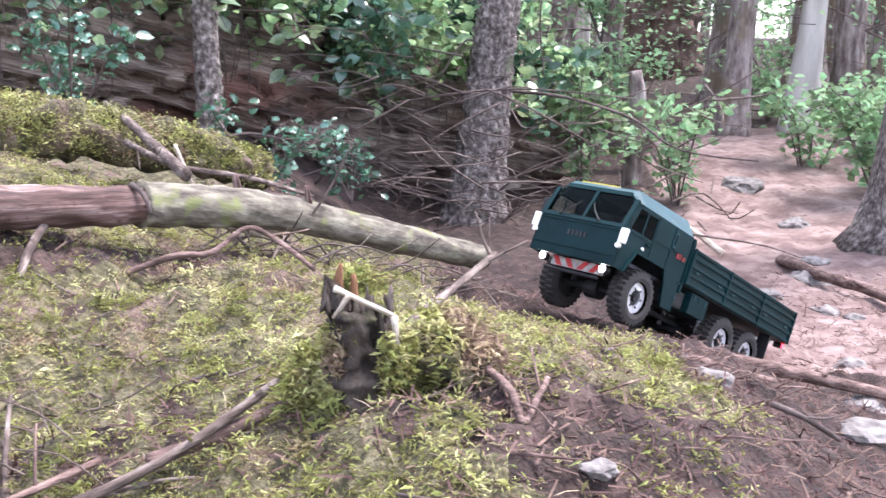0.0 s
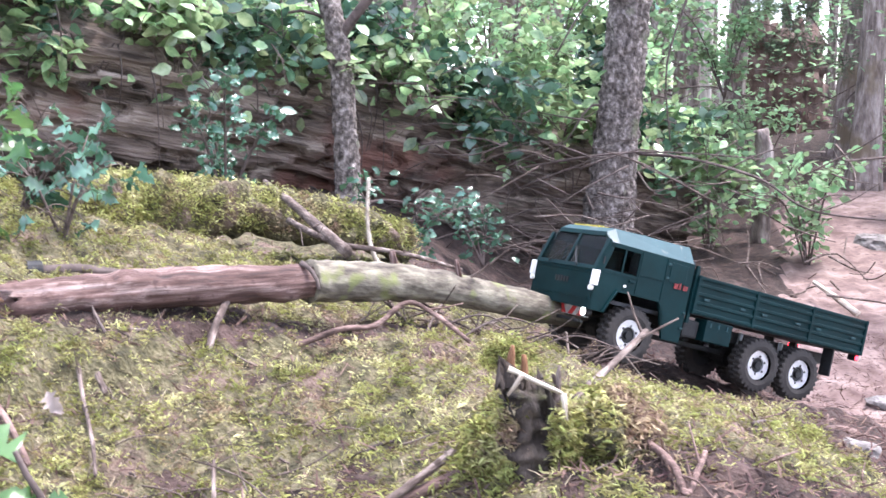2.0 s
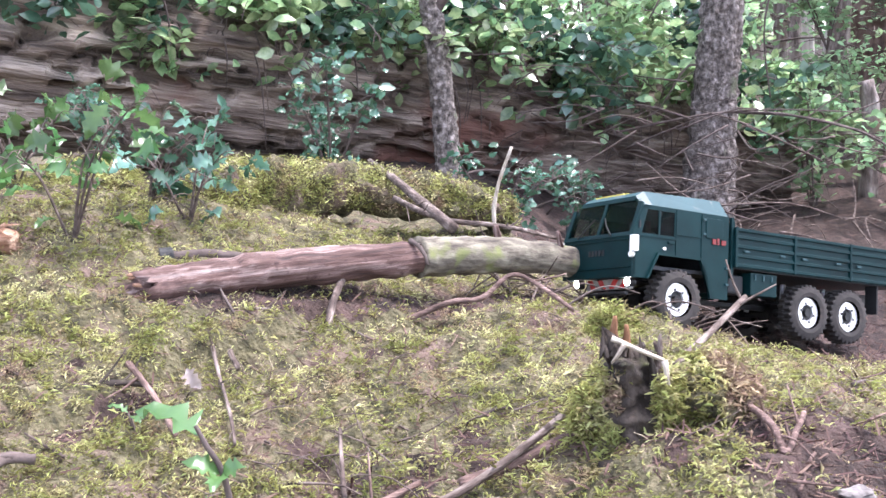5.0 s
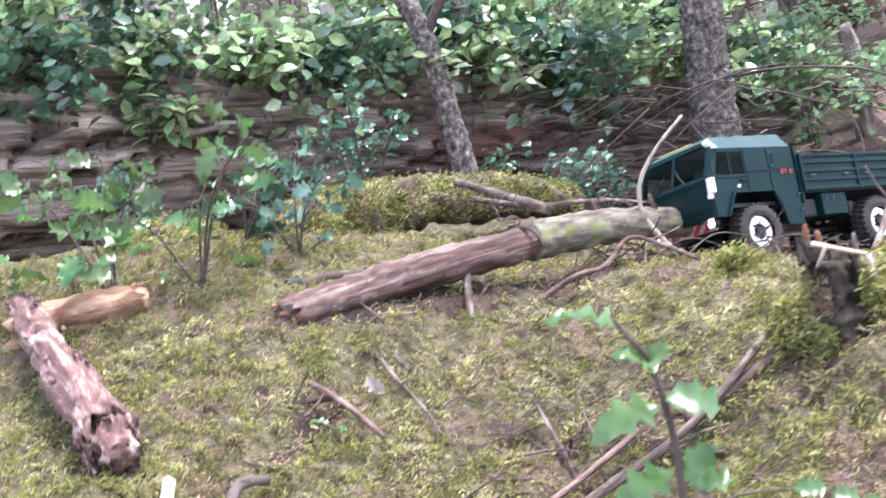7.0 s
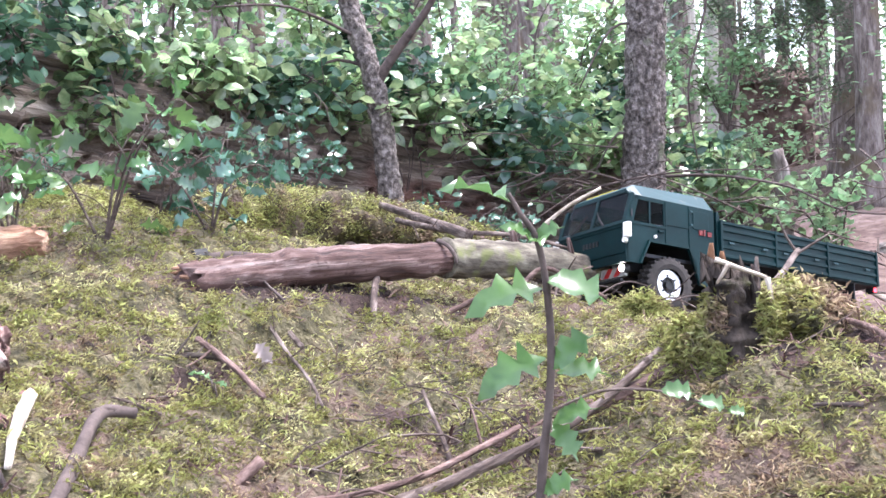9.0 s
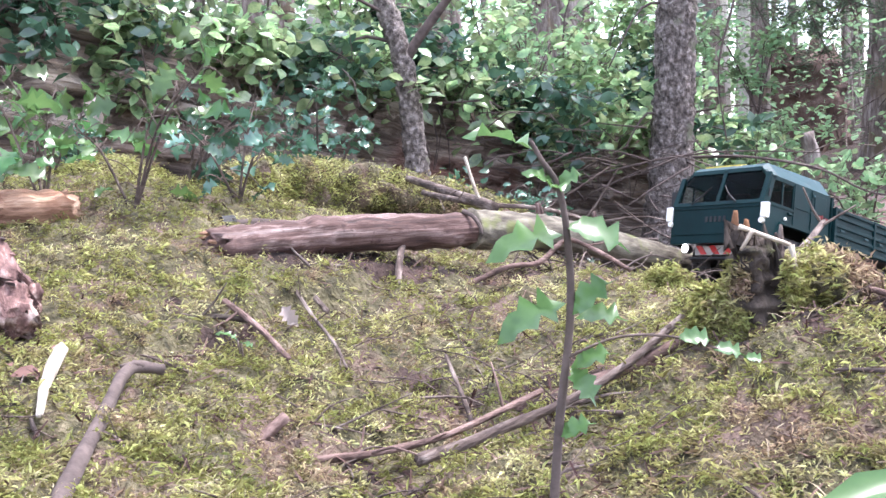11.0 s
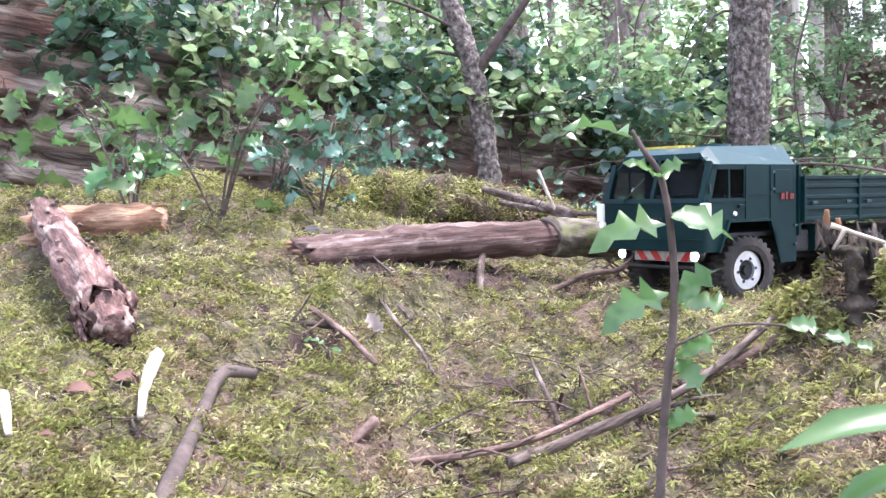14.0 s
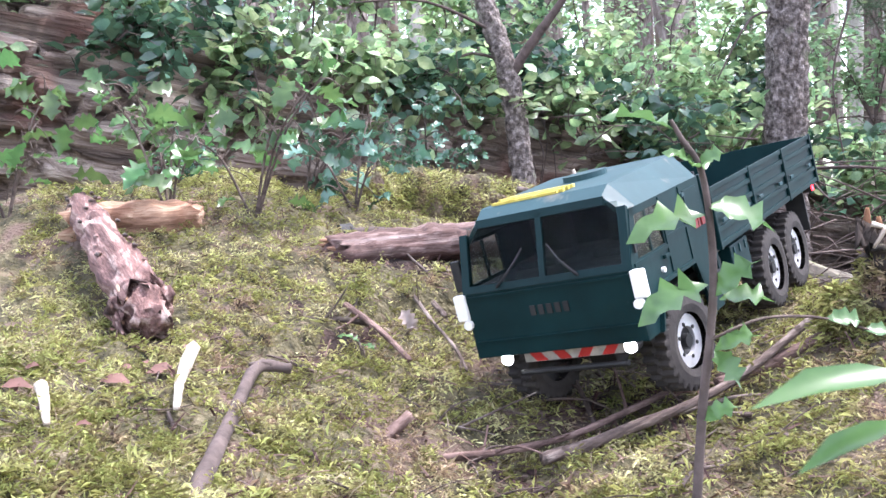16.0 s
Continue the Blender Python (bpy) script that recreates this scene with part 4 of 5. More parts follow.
# ---- shrubs ----
def shrub(name, label, stems, leaf_v, leaf_f, leaf_mat, count, size, radius, seed, stem_mat=DARK_TWIG, up=0.6, stem_r=0.008, spread=1.0):
    """Stems along the given curves, with leaves clustered about their upper reach."""
    root = tagged(empty(name), label, "shrub")
    rng = np.random.default_rng(seed)
    rr = random.Random(seed)
    spots = []
    for pts in stems:
        limb("stem", pts, stem_r, stem_r * 0.35, stem_mat, root, sides=6, steps=5, seed=seed)
        c = smooth_path(pts, 6)
        for k in range(int(3 + len(c) * 0.5)):
            q = c[rr.randrange(len(c) // 4, len(c))]
            d = rng.normal(0, 1, 3) * np.array([1, 1, 0.6])
            e = q + d / np.linalg.norm(d) * radius * rr.uniform(0.4, 1.2)
            limb("twig", [q, (q + e) / 2 + np.array([0, 0, 0.02]), e], stem_r * 0.4, stem_r * 0.15, stem_mat, root, sides=4, steps=3)
            spots += [q + (e - q) * u for u in np.linspace(0.25, 1.0, 6)]
    spots = np.array(spots)
    p = spots[rng.integers(0, len(spots), count)] + rng.normal(0, size * 0.55, (count, 3))
    v, f = scatter(rng, leaf_v, leaf_f, p, rng.uniform(0.6, 1.25, count) * size, up=up, spread=spread)
    part("foliage", mesh_of("foliage", v, f, leaf_mat), leaf_mat, root)["kind"] = "stuff"
    return root


rr = random.Random(21)
for i in range(15):
    u = 0.10 + 0.86 * i / 14
    c = GA.lerp(GB, u)
    top = c + GW * GR * 0.85 + GS * GR * 0.35
    stems = []
    for k in range(6):
        e = top + Vector((rr.uniform(-0.45, 0.45), rr.uniform(-0.35, 0.3), rr.uniform(0.25, 0.95)))
        if k % 2 == 0:
            e = top + GS * rr.uniform(0.2, 0.5) + Vector((rr.uniform(-0.4, 0.4), 0, rr.uniform(-0.55, 0.3)))
        stems.append([top + Vector((rr.uniform(-0.2, 0.2), 0, -0.1)), (top + e) / 2 + Vector((0, 0, 0.12)), e])
    shrub("broadleaf_shrub", "dense glossy broadleaf shrub growing on the rotten log", stems, OVAL, OVAL_F, HOLLY_OVAL if i % 4 == 1 else LAUREL, 640, 0.095, 0.24, 300 + i)

for i in range(11):
    u = 0.36 + 0.60 * i / 10
    c = GA.lerp(GB, u)
    top = c + GW * GR * 0.55 + GS * GR * 0.95
    stems = []
    for k in range(5):
        e = top + GS * rr.uniform(0.05, 0.35) + Vector((rr.uniform(-0.35, 0.35), 0, rr.uniform(-0.40, 0.15)))
        stems.append([top + Vector((rr.uniform(-0.2, 0.2), 0, 0.1)), (top + e) / 2 + Vector((0, 0, 0.10)), e])
    shrub("trailing_shrub", "broadleaf shrub trailing down the rotten log", stems, OVAL, OVAL_F, LAUREL if i % 3 else HOLLY_OVAL, 260, 0.10, 0.18, 500 + i)

for i, (x, y, z, n) in enumerate([(-0.82, 3.9, 0.10, 150), (-1.62, 4.1, 0.33, 330), (-2.5, 3.7, 0.5, 200), (-0.62, 5.2, -0.05, 160)]):
    stems = []
    for k in range(5):
        e = Vector((x + rr.uniform(-0.28, 0.28), y + rr.uniform(-0.2, 0.2), z + rr.uniform(0.15, 0.5 if i == 1 else 0.25)))
        stems.append([(x, y, z - 0.1), (Vector((x, y, z)) + e) / 2, e])
    shrub("holly_bush", "glossy dark green spiny holly bush", stems, HOLLY_V, HOLLY_F, HOLLY, n, 0.052, 0.12, 330 + i)

# young holly sprigs on the mossy bank
for i, (x, y, z) in enumerate([(-1.36, 1.70, 0.40), (-1.55, 1.66, 0.42), (-1.22, 1.98, 0.36), (-1.95, 1.62, 0.44), (-1.78, 2.1, 0.48), (-1.42, 2.15, 0.42)]):
    stems = []
    for k in range(4):
        e = Vector((x + rr.uniform(-0.20, 0.20), y + rr.uniform(-0.12, 0.12), z + rr.uniform(0.12, 0.30)))
        stems.append([on_ground(x, y, -0.02), (Vector((x, y, z)) + e) / 2 + Vector((0, 0, 0.03)), e])
    shrub("young_holly", "young holly with bright spiny leaves in the moss", stems, HOLLY_V, HOLLY_F, YOUNG_HOLLY if i % 3 != 2 else HOLLY, 30, 0.074, 0.10, 350 + i, TWIG, stem_r=0.004)

for i, (x, y, z, rad, n) in enumerate([(1.35, 6.9, -0.2, 0.4, 420), (2.7, 7.0, -0.1, 0.55, 700), (3.1, 8.0, 0.1, 0.5, 500), (0.5, 8.6, 0.0, 0.5, 520), (-0.3, 9.0, 0.2, 0.6, 600), (-0.5, 8.5, 0.7, 0.6, 650), (0.3, 9.3, 0.9, 0.7, 700), (1.1, 9.9, 1.0, 0.6, 600), (-1.0, 8.9, 1.2, 0.7, 600), (2.5, 7.9, -0.2, 0.35, 380), (1.3, 9.2, 0.0, 0.5, 450), (2.9, 10.6, 0.2, 0.6, 420), (3.6, 8.9, 0.0, 0.5, 480), (0.75, 7.3, -0.25, 0.3, 260)]):
    stems = []
    for k in range(6):
        e = Vector((x + rr.uniform(-1, 1) * rad, y + rr.uniform(-1, 1) * rad, z + rr.uniform(0.25, 0.75)))
        stems.append([(x, y, z - 0.2), (Vector((x, y, z)) + e) / 2 + Vector((0, 0, 0.1)), e])
    shrub("undergrowth_shrub", "light green leafy shrub beside the track", stems, OVAL, OVAL_F, SPRAY, n, 0.075, 0.25, 370 + i)

# drooping boughs of the conifers over the track
for i in range(7):
    x, y, z = rr.uniform(0.7, 2.1), rr.uniform(8.8, 11.0), rr.uniform(1.7, 2.6)
    stems = [[(x, y, z + 0.25), (x + rr.uniform(-0.2, 0.3), y, z + 0.1), (x + rr.uniform(-0.4, 0.6), y + rr.uniform(-0.3, 0.3), z - rr.uniform(0.35, 0.75))] for k in range(3)]
    shrub("conifer_bough", "drooping dark green conifer bough", stems, NEEDLE_V, FROND_F, BOUGH, 2600, 0.06, 0.30, 600 + i, up=0.2, stem_r=0.01, spread=1.2)


def leaf_sprays(name, label, count, near, far, low, high, size, mat, seed, group=40):
    """Layered light-green sprays in the wood behind."""
    rng = np.random.default_rng(seed)
    out = []
    for k in range(count // group):
        y = near + (far - near) * rng.uniform() ** 0.8
        x = rng.uniform(-0.66, 0.72) * (y + 1)
        z = float(height(np.array(x), np.array(y))) + rng.uniform(low, high) * (0.5 + y / far)
        sp = 0.14 + 0.03 * y
        out.append(np.array([x, y, z]) + rng.normal(0, 1, (group, 3)) * np.array([sp, sp, sp * 0.28]))
    p = np.concatenate(out)
    v, f = scatter(rng, OVAL, OVAL_F, p, size * (0.5 + 0.07 * p[:, 1]) * rng.uniform(0.6, 1.3, len(p)), up=0.9, spread=0.8)
    tagged(new(name, mesh_of(name, v, f, mat)), label, "foliage", kind="stuff")


leaf_sprays("understorey_leaves", "light green leaf sprays in the understorey", 30000, 8.5, 22, 0.1, 3.4, 0.06, SPRAY, 61)
leaf_sprays("far_foliage", "green foliage of the far wood", 34000, 20, 48, 0.2, 11, 0.10, SPRAY, 62)
leaf_sprays("conifer_boughs", "dark green drooping conifer boughs", 7000, 11, 26, 2.2, 6.5, 0.05, LAUREL, 63)


def sprout():
    """The holly seedling close before the camera."""
    root = tagged(empty("holly_seedling"), "young holly seedling with bright spiny leaves", "seedling")
    stem = [(-0.385, 0.372, 0.03), (-0.368, 0.376, 0.184), (-0.353, 0.378, 0.284), (-0.351, 0.378, 0.342), (-0.356, 0.378, 0.392), (-0.369, 0.378, 0.417), (-0.377, 0.378, 0.433)]
    limb("stem", stem, 0.0042, 0.0018, DARK_TWIG, root, sides=8, steps=6, rough=0.08)
    leaves = [((-0.374, 0.378, 0.424), (-0.064, 0.010, 0.016), 1.25), ((-0.359, 0.378, 0.394), (-0.028, -0.012, 0.014), 0.6), ((-0.359, 0.378, 0.394), (0.028, -0.006, 0.010), -0.2), ((-0.357, 0.376, 0.393), (0.004, -0.030, -0.002), 0.2),
              ((-0.353, 0.378, 0.362), (0.054, 0.004, -0.026), 0.3), ((-0.355, 0.376, 0.355), (-0.066, -0.012, -0.020), 0.75), ((-0.351, 0.376, 0.290), (0.042, -0.006, 0.030), 0.2), ((-0.348, 0.374, 0.287), (0.046, -0.008, -0.004), 0.5),
              ((-0.356, 0.378, 0.299), (-0.060, -0.006, -0.033), 0.7), ((-0.354, 0.376, 0.246), (0.042, -0.004, 0.012), 0.4), ((-0.354, 0.376, 0.246), (0.020, -0.012, -0.032), 0.2), ((-0.366, 0.374, 0.19), (0.034, -0.004, 0.012), 0.2),
              ((-0.268, 0.378, 0.268), (0.032, 0.003, -0.006), 0.0), ((-0.241, 0.378, 0.258), (0.028, 0.0, -0.008), 0.3), ((-0.217, 0.378, 0.250), (0.018, 0.0, -0.004), 0.1)]
    for p, d, tilt in leaves:
        d = Vector(d)
        up = Vector((0.5 * tilt, -0.8 + 0.6 * tilt, 0.85))
        s = up.cross(d).normalized()
        n = d.cross(s).normalized()
        L = d.length * 0.95
        vs = [Vector(p) + d.normalized() * (x * L) + s * (y * L) + n * (z * L) for x, y, z in HOLLY_V]
        part("leaf", mesh_of("leaf", vs, HOLLY_F, YOUNG_HOLLY), YOUNG_HOLLY, root)
    limb("side_twig", [(-0.356, 0.376, 0.255), (-0.315, 0.378, 0.270), (-0.268, 0.378, 0.268), (-0.217, 0.378, 0.250)], 0.0014, 0.001, TWIG, root, sides=5)


sprout()


def single_leaf_plant(label, spots):
    root = tagged(empty("leaf_sprig"), label, "seedling")
    for (p, d, lean) in spots:
        d = Vector(d)
        s = Vector((0, lean * 0.4, 1)).cross(d).normalized()
        n = d.cross(s).normalized()
        L = d.length
        vs = [Vector(p) + d.normalized() * (x * L) + s * (y * L * 0.65) + n * (z * L) for x, y, z in HOLLY_V]
        part("leaf", mesh_of("leaf", vs, HOLLY_F, YOUNG_HOLLY), YOUNG_HOLLY, root)
        limb("stem", [p, Vector(p) + Vector((0.004, 0.01, -0.08)), Vector(p) + Vector((0.0, 0.02, -0.2))], 0.002, 0.002, TWIG, root, sides=5, steps=3)


single_leaf_plant("tiny bright green seedling in the moss", [((-0.955, 1.21, 0.15), (-0.04, 0, 0.012), -0.2), ((-0.95, 1.21, 0.145), (0.03, -0.02, -0.01), -0.2)])


def near_leaves():
    """Long leaves close before the camera, swaying on their stems."""
    root = tagged(empty("swaying_leaf_sprig"), "bright green leaves of a low plant, swaying", "seedling")
    for p, d in NEAR_LEAVES:
        d = Vector(d)
        s = Vector((0.1, -0.55, 1)).cross(d).normalized()
        n = d.cross(s).normalized()
        L = d.length
        vs = [Vector(p) + d.normalized() * (x * L) + s * (y * L * 0.42) + n * (z * L) for x, y, z in OVAL]
        part("leaf", mesh_of("leaf", vs, OVAL_F, YOUNG_HOLLY), YOUNG_HOLLY, root)
        limb("stem", [p, Vector(p) + Vector((0.05, 0.01, -0.01)), Vector(p) + Vector((0.10, 0.02, -0.10)), Vector(p) + Vector((0.11, 0.03, -0.30))], 0.002, 0.002, TWIG, root, sides=5, steps=3)
    return root


NEAR_LEAVES = [((-0.262, 0.029, 0.287), (-0.074, -0.018, -0.006)), ((-0.266, 0.028, 0.266), (-0.052, -0.013, -0.019))]
sprig = near_leaves()


def loose_leaf(name, label, p, d, up, mat):
    d, up = Vector(d), Vector(up)
    s = up.cross(d).normalized()
    n = d.cross(s).normalized()
    shape, faces = (OVAL, OVAL_F) if mat is RED_LEAF else (HOLLY_V, HOLLY_F)
    vs = [Vector(p) + d * x + s * (y * d.length) + n * (z * d.length * 2) for x, y, z in shape]
    tagged(part(name, mesh_of(name, vs, faces, mat), mat, None), label, "leaf")


loose_leaf("dead_leaf", "curled pale dead leaf caught on holly", (-1.46, 1.77, 0.635), (0.01, 0, -0.062), (0, -1, 0.1), DEAD_LEAF)
loose_leaf("dead_leaf", "pale dead leaf lying on the moss", (-0.925, 1.37, 0.185), (0.03, 0.0, -0.04), (0, -1, 0.5), DEAD_LEAF)
loose_leaf("bark_flake", "reddish dead bark flake on the moss", (-1.20, 0.80, 0.165), (0.045, 0.02, -0.005), (0, -0.4, 1), RED_LEAF)
loose_leaf("bark_flake", "reddish dead bark flake on the moss", (-1.16, 0.86, 0.165), (0.04, 0.03, 0.0), (0.2, -0.4, 1), RED_LEAF)
loose_leaf("bark_flake", "reddish dead bark flake on the moss", (-1.25, 0.66, 0.185), (0.035, 0.02, 0.0), (0.2, -0.4, 1), RED_LEAF)

fl = random.Random(19)
for i in range(22):
    x, y = fl.uniform(-1.42, -1.08), fl.uniform(0.50, 0.98)
    a, n = fl.uniform(0, 6.28), fl.uniform(0.014, 0.034)
    loose_leaf("bark_flake", "reddish dead bark flake on the moss", on_ground(x, y, 0.012), (n * math.cos(a), n * math.sin(a), 0.004), (0.2, -0.3, 1), RED_LEAF)


def tangle(name, label, count, x0, x1, y0, y1, high, length, r, mat, seed):
    """Many thin dead twigs crossing one another."""
    rg = random.Random(seed)
    pieces = []
    for i in range(count):
        x, y = rg.uniform(x0, x1), rg.uniform(y0, y1)
        z = on_ground(x, y)[2] + rg.uniform(0, high) ** 1.3
        a = rg.uniform(0, 6.28)
        n = length * rg.uniform(0.4, 1.2)
        d = Vector((math.cos(a), math.sin(a) * 0.6, rg.uniform(-0.5, 0.5))) * n
        p = Vector((x, y, z))
        mid = p + d * 0.5 + Vector((rg.uniform(-0.1, 0.1), 0, rg.uniform(-0.1, 0.15))) * n
        pieces.append(tube_data([p, mid, p + d], r * rg.uniform(0.5, 1.2), r * 0.3, sides=5, steps=3, seed=i))
    v, f = joined(pieces)
    tagged(new(name, mesh_of(name, v, f, mat)), label, "brush", kind="stuff")


tangle("dead_brush", "tangle of thin grey dead twigs under the conifer", 100, -0.5, 1.4, 4.9, 7.0, 0.9, 0.6, 0.007, TWIG, 5)
tangle("bare_twigs", "pale bare twigs hanging among the trunks", 260, 0.2, 4.6, 9.4, 13.0, 2.4, 0.9, 0.008, TWIG, 12)
tangle("brush_pile", "pile of thin dead twigs at the log's end", 90, -0.45, 0.05, 2.32, 2.62, 0.12, 0.22, 0.0035, TWIG, 6)
tangle("bank_roots", "pinkish roots and twigs lying on the dirt bank", 110, 0.10, 0.75, 1.0, 2.2, 0.012, 0.11, 0.003, ROOT, 7)
tangle("bank_twigs", "small dead twigs scattered in the moss", 170, -1.3, 0.1, 0.5, 2.0, 0.015, 0.08, 0.0018, TWIG, 8)
tangle("moss_twigs", "thin pale twigs strewn in the moss before the stump", 90, -0.80, -0.25, 0.65, 1.45, 0.02, 0.14, 0.0026, TWIG, 14)
tangle("hanging_brush", "hanging dead rootlets and twigs under the shrubs", 150, -1.3, 0.2, 5.6, 6.3, 1.0, 0.5, 0.006, DARK_TWIG, 9)


# ---- the model truck: x ahead, y to its left, z up from the ground under the front axle ----
def cab(truck):
    Y = 0.118
    sides = ((Y - 0.004, Y), (-Y, -Y + 0.004))
    floor = part("cab_body", box(box(box(bmesh.new(), -0.132, 0.118, -0.10, 0.10, 0.122, 0.130), -0.136, -0.132, -0.116, 0.116, 0.09, 0.25), -0.135, 0.12, -0.114, 0.114, 0.184, 0.188), SEAT, truck, "dark cab interior")
    for y0, y1 in sides:
        bm = slab(bmesh.new(), [(0.127, 0.100), (0.088, 0.100), (0.062, 0.150), (-0.052, 0.150), (-0.076, 0.122), (-0.086, 0.072), (-0.136, 0.072), (-0.136, 0.192), (0.127, 0.192)], y0, y1)
        part("side_panel", bm, GREEN_PAINT, truck)
        bm = slab(bmesh.new(), [(0.018, 0.192), (-0.136, 0.192), (-0.136, 0.244), (0.018, 0.244)], y0, y1)
        slab(bm, [(0.127, 0.192), (0.105, 0.192), (0.088, 0.244), (0.100, 0.244)], y0, y1)
        box(bm, 0.018, 0.100, y0, y1, 0.236, 0.244)
        box(bm, 0.056, 0.060, y0, y1, 0.192, 0.24)
        part("window_frame", bm, GREEN_PAINT, truck)
        out = 1 if y0 > 0 else -1
        ym = y0 + 0.002
        part("side_window", slab(bmesh.new(), [(0.104, 0.190), (0.018, 0.190), (0.018, 0.238), (0.090, 0.238)], ym - 0.0008, ym + 0.0008), GLASS, truck)
        ys = (Y, Y + 0.0016) if out > 0 else (-Y - 0.0016, -Y)
        bm = box(bmesh.new(), 0.010, 0.014, *ys, 0.155, 0.242)
        box(bm, -0.060, -0.057, *ys, 0.155, 0.242)
        box(bm, -0.057, 0.010, *ys, 0.196, 0.199)
        box(bm, -0.118, -0.070, *ys, 0.198, 0.236, 0.001)
        box(bm, 0.014, 0.12, *ys, 0.186, 0.190)
        part("door_seam", bm, GREEN_PAINT, truck)
        bm = box(bmesh.new(), 0.020, 0.036, *((Y, Y + 0.005) if out > 0 else (-Y - 0.005, -Y)), 0.176, 0.181, 0.001)
        part("door_handle", bm, GREEN_PAINT, truck)
        for hx, hz in ((-0.064, 0.232), (-0.064, 0.205), (-0.131, 0.14), (-0.131, 0.105)):
            part("hinge", box(bmesh.new(), hx - 0.004, hx + 0.004, *((Y, Y + 0.004) if out > 0 else (-Y - 0.004, -Y)), hz - 0.002, hz + 0.002), SKYLIT_PAINT, truck)
        part("side_lamp", disc(bmesh.new(), 0, 0.0035, *((Y, Y + 0.004) if out > 0 else (-Y - 0.004, -Y)), 12, 0.045, 0.165), WHITE, truck, "small white side lamp")
        bm = bmesh.new()
        for k, (w, hgt) in enumerate(((0.010, 0.010), (0.006, 0.012), (0.012, 0.009))):
            x0 = -0.088 - k * 0.013
            box(bm, x0 - w, x0, *((Y + 0.0005, Y + 0.0025) if out > 0 else (-Y - 0.0025, -Y - 0.0005)), 0.188, 0.188 + hgt)
        part("emblem", bm, DULL_RED, truck, "small red emblem")
        part("fender_lip", slab(bmesh.new(), [(0.088, 0.100), (0.062, 0.150), (-0.052, 0.150), (-0.076, 0.122), (-0.086, 0.072), (-0.081, 0.072), (-0.071, 0.124), (-0.050, 0.1545), (0.0645, 0.1545), (0.092, 0.100)], *((Y, Y + 0.006) if out > 0 else (-Y - 0.006, -Y))), GREEN_PAINT, truck)
    # roof with slanting shoulders
    def ring(x, y, z0, y2, z1):
        return [(x, -y, z0), (x, -y2, z1), (x, y2, z1), (x, y, z0)]
    bm = bmesh.new()
    rows = [ring(0.100, 0.114, 0.238, 0.088, 0.262), ring(0.080, 0.118, 0.244, 0.090, 0.272), ring(-0.132, 0.118, 0.244, 0.090, 0.276), ring(-0.137, 0.116, 0.240, 0.088, 0.268)]
    inner = [[(x, y * 0.96, z - 0.004) for x, y, z in r] for r in rows]
    vs = [[bm.verts.new(p) for p in r] for r in rows]
    vi = [[bm.verts.new(p) for p in r] for r in inner]
    for g in (vs, vi):
        for a, b in zip(g, g[1:]):
            for j in range(3):
                bm.faces.new((a[j], a[j + 1], b[j + 1], b[j]))
    bm.faces.new(vs[3])
    for j in range(3):
        bm.faces.new((vs[0][j], vs[0][j + 1], vi[0][j + 1], vi[0][j]))
    # dusty; its paler green also carries the sky's reflection as colour
    roof = part("roof", bm, SKYLIT_PAINT, truck, "dusty green roof with slanted edges")
    for k in range(7):
        bm = box(bmesh.new(), 0.03 + 0.007 * k, 0.036 + 0.007 * k, -0.075 + 0.004 * (k % 3), 0.02 + 0.006 * (k % 2), 0.2725, 0.2755 + 0.001 * (k % 2))
        part("roof_litter", bm, YELLOW, roof, "yellow lichen dust and needles")
    part("roof_hatch", disc(bmesh.new(), 0, 0.03, -0.004, 0.004, 24), SKYLIT_PAINT, roof).matrix_basis = pose(-0.05, 0, 0.2765, 90, 0, 0)
    # front: lower panel, then two panes in a frame
    bm = box(bmesh.new(), 0.118, 0.128, -0.118, 0.118, 0.100, 0.186, 0.002)
    box(bm, 0.127, 0.1305, -0.112, 0.112, 0.120, 0.1225)
    box(bm, 0.127, 0.1305, -0.112, 0.112, 0.178, 0.181)
    part("front_panel", bm, GREEN_PAINT, truck)
    bm = bmesh.new()
    for k in range(5):
        x0 = -0.026 + 0.0115 * k
        box(bm, 0.1275, 0.1296, x0, x0 + 0.007, 0.148, 0.160)
    part("badge", bm, BLACK, truck, "black badge on the front panel")

    def screen(y0, y1, u0, u1, thick):
        p0, p1 = Vector((0.126, 0, 0.187)), Vector((0.099, 0, 0.258))
        d = p1 - p0
        n = Vector((d.z, 0, -d.x)).normalized() * thick
        b = bmesh.new()
        pts = [p0 + d * u0, p0 + d * u1]
        vs = []
        for off in (-n, n):
            vs.append([b.verts.new((pts[0] + off) + Vector((0, y0, 0))), b.verts.new((pts[1] + off) + Vector((0, y0, 0))), b.verts.new((pts[1] + off) + Vector((0, y1, 0))), b.verts.new((pts[0] + off) + Vector((0, y1, 0)))])
        b.faces.new(vs[0])
        b.faces.new(vs[1][::-1])
        for j in range(4):
            b.faces.new((vs[0][j], vs[1][j], vs[1][(j + 1) % 4], vs[0][(j + 1) % 4]))
        return b
    for y0, y1, u0, u1 in ((-0.117, -0.106, 0, 0.86), (0.106, 0.117, 0, 0.86), (-0.004, 0.004, 0, 1), (-0.117, 0.117, -0.04, 0.07), (-0.09, 0.09, 0.92, 1.04)):
        part("screen_frame", screen(y0, y1, u0, u1, 0.003), GREEN_PAINT, truck)
    part("windscreen", screen(-0.106, -0.004, 0.05, 0.95, 0.0008), GLASS, truck, "dark split windscreen")
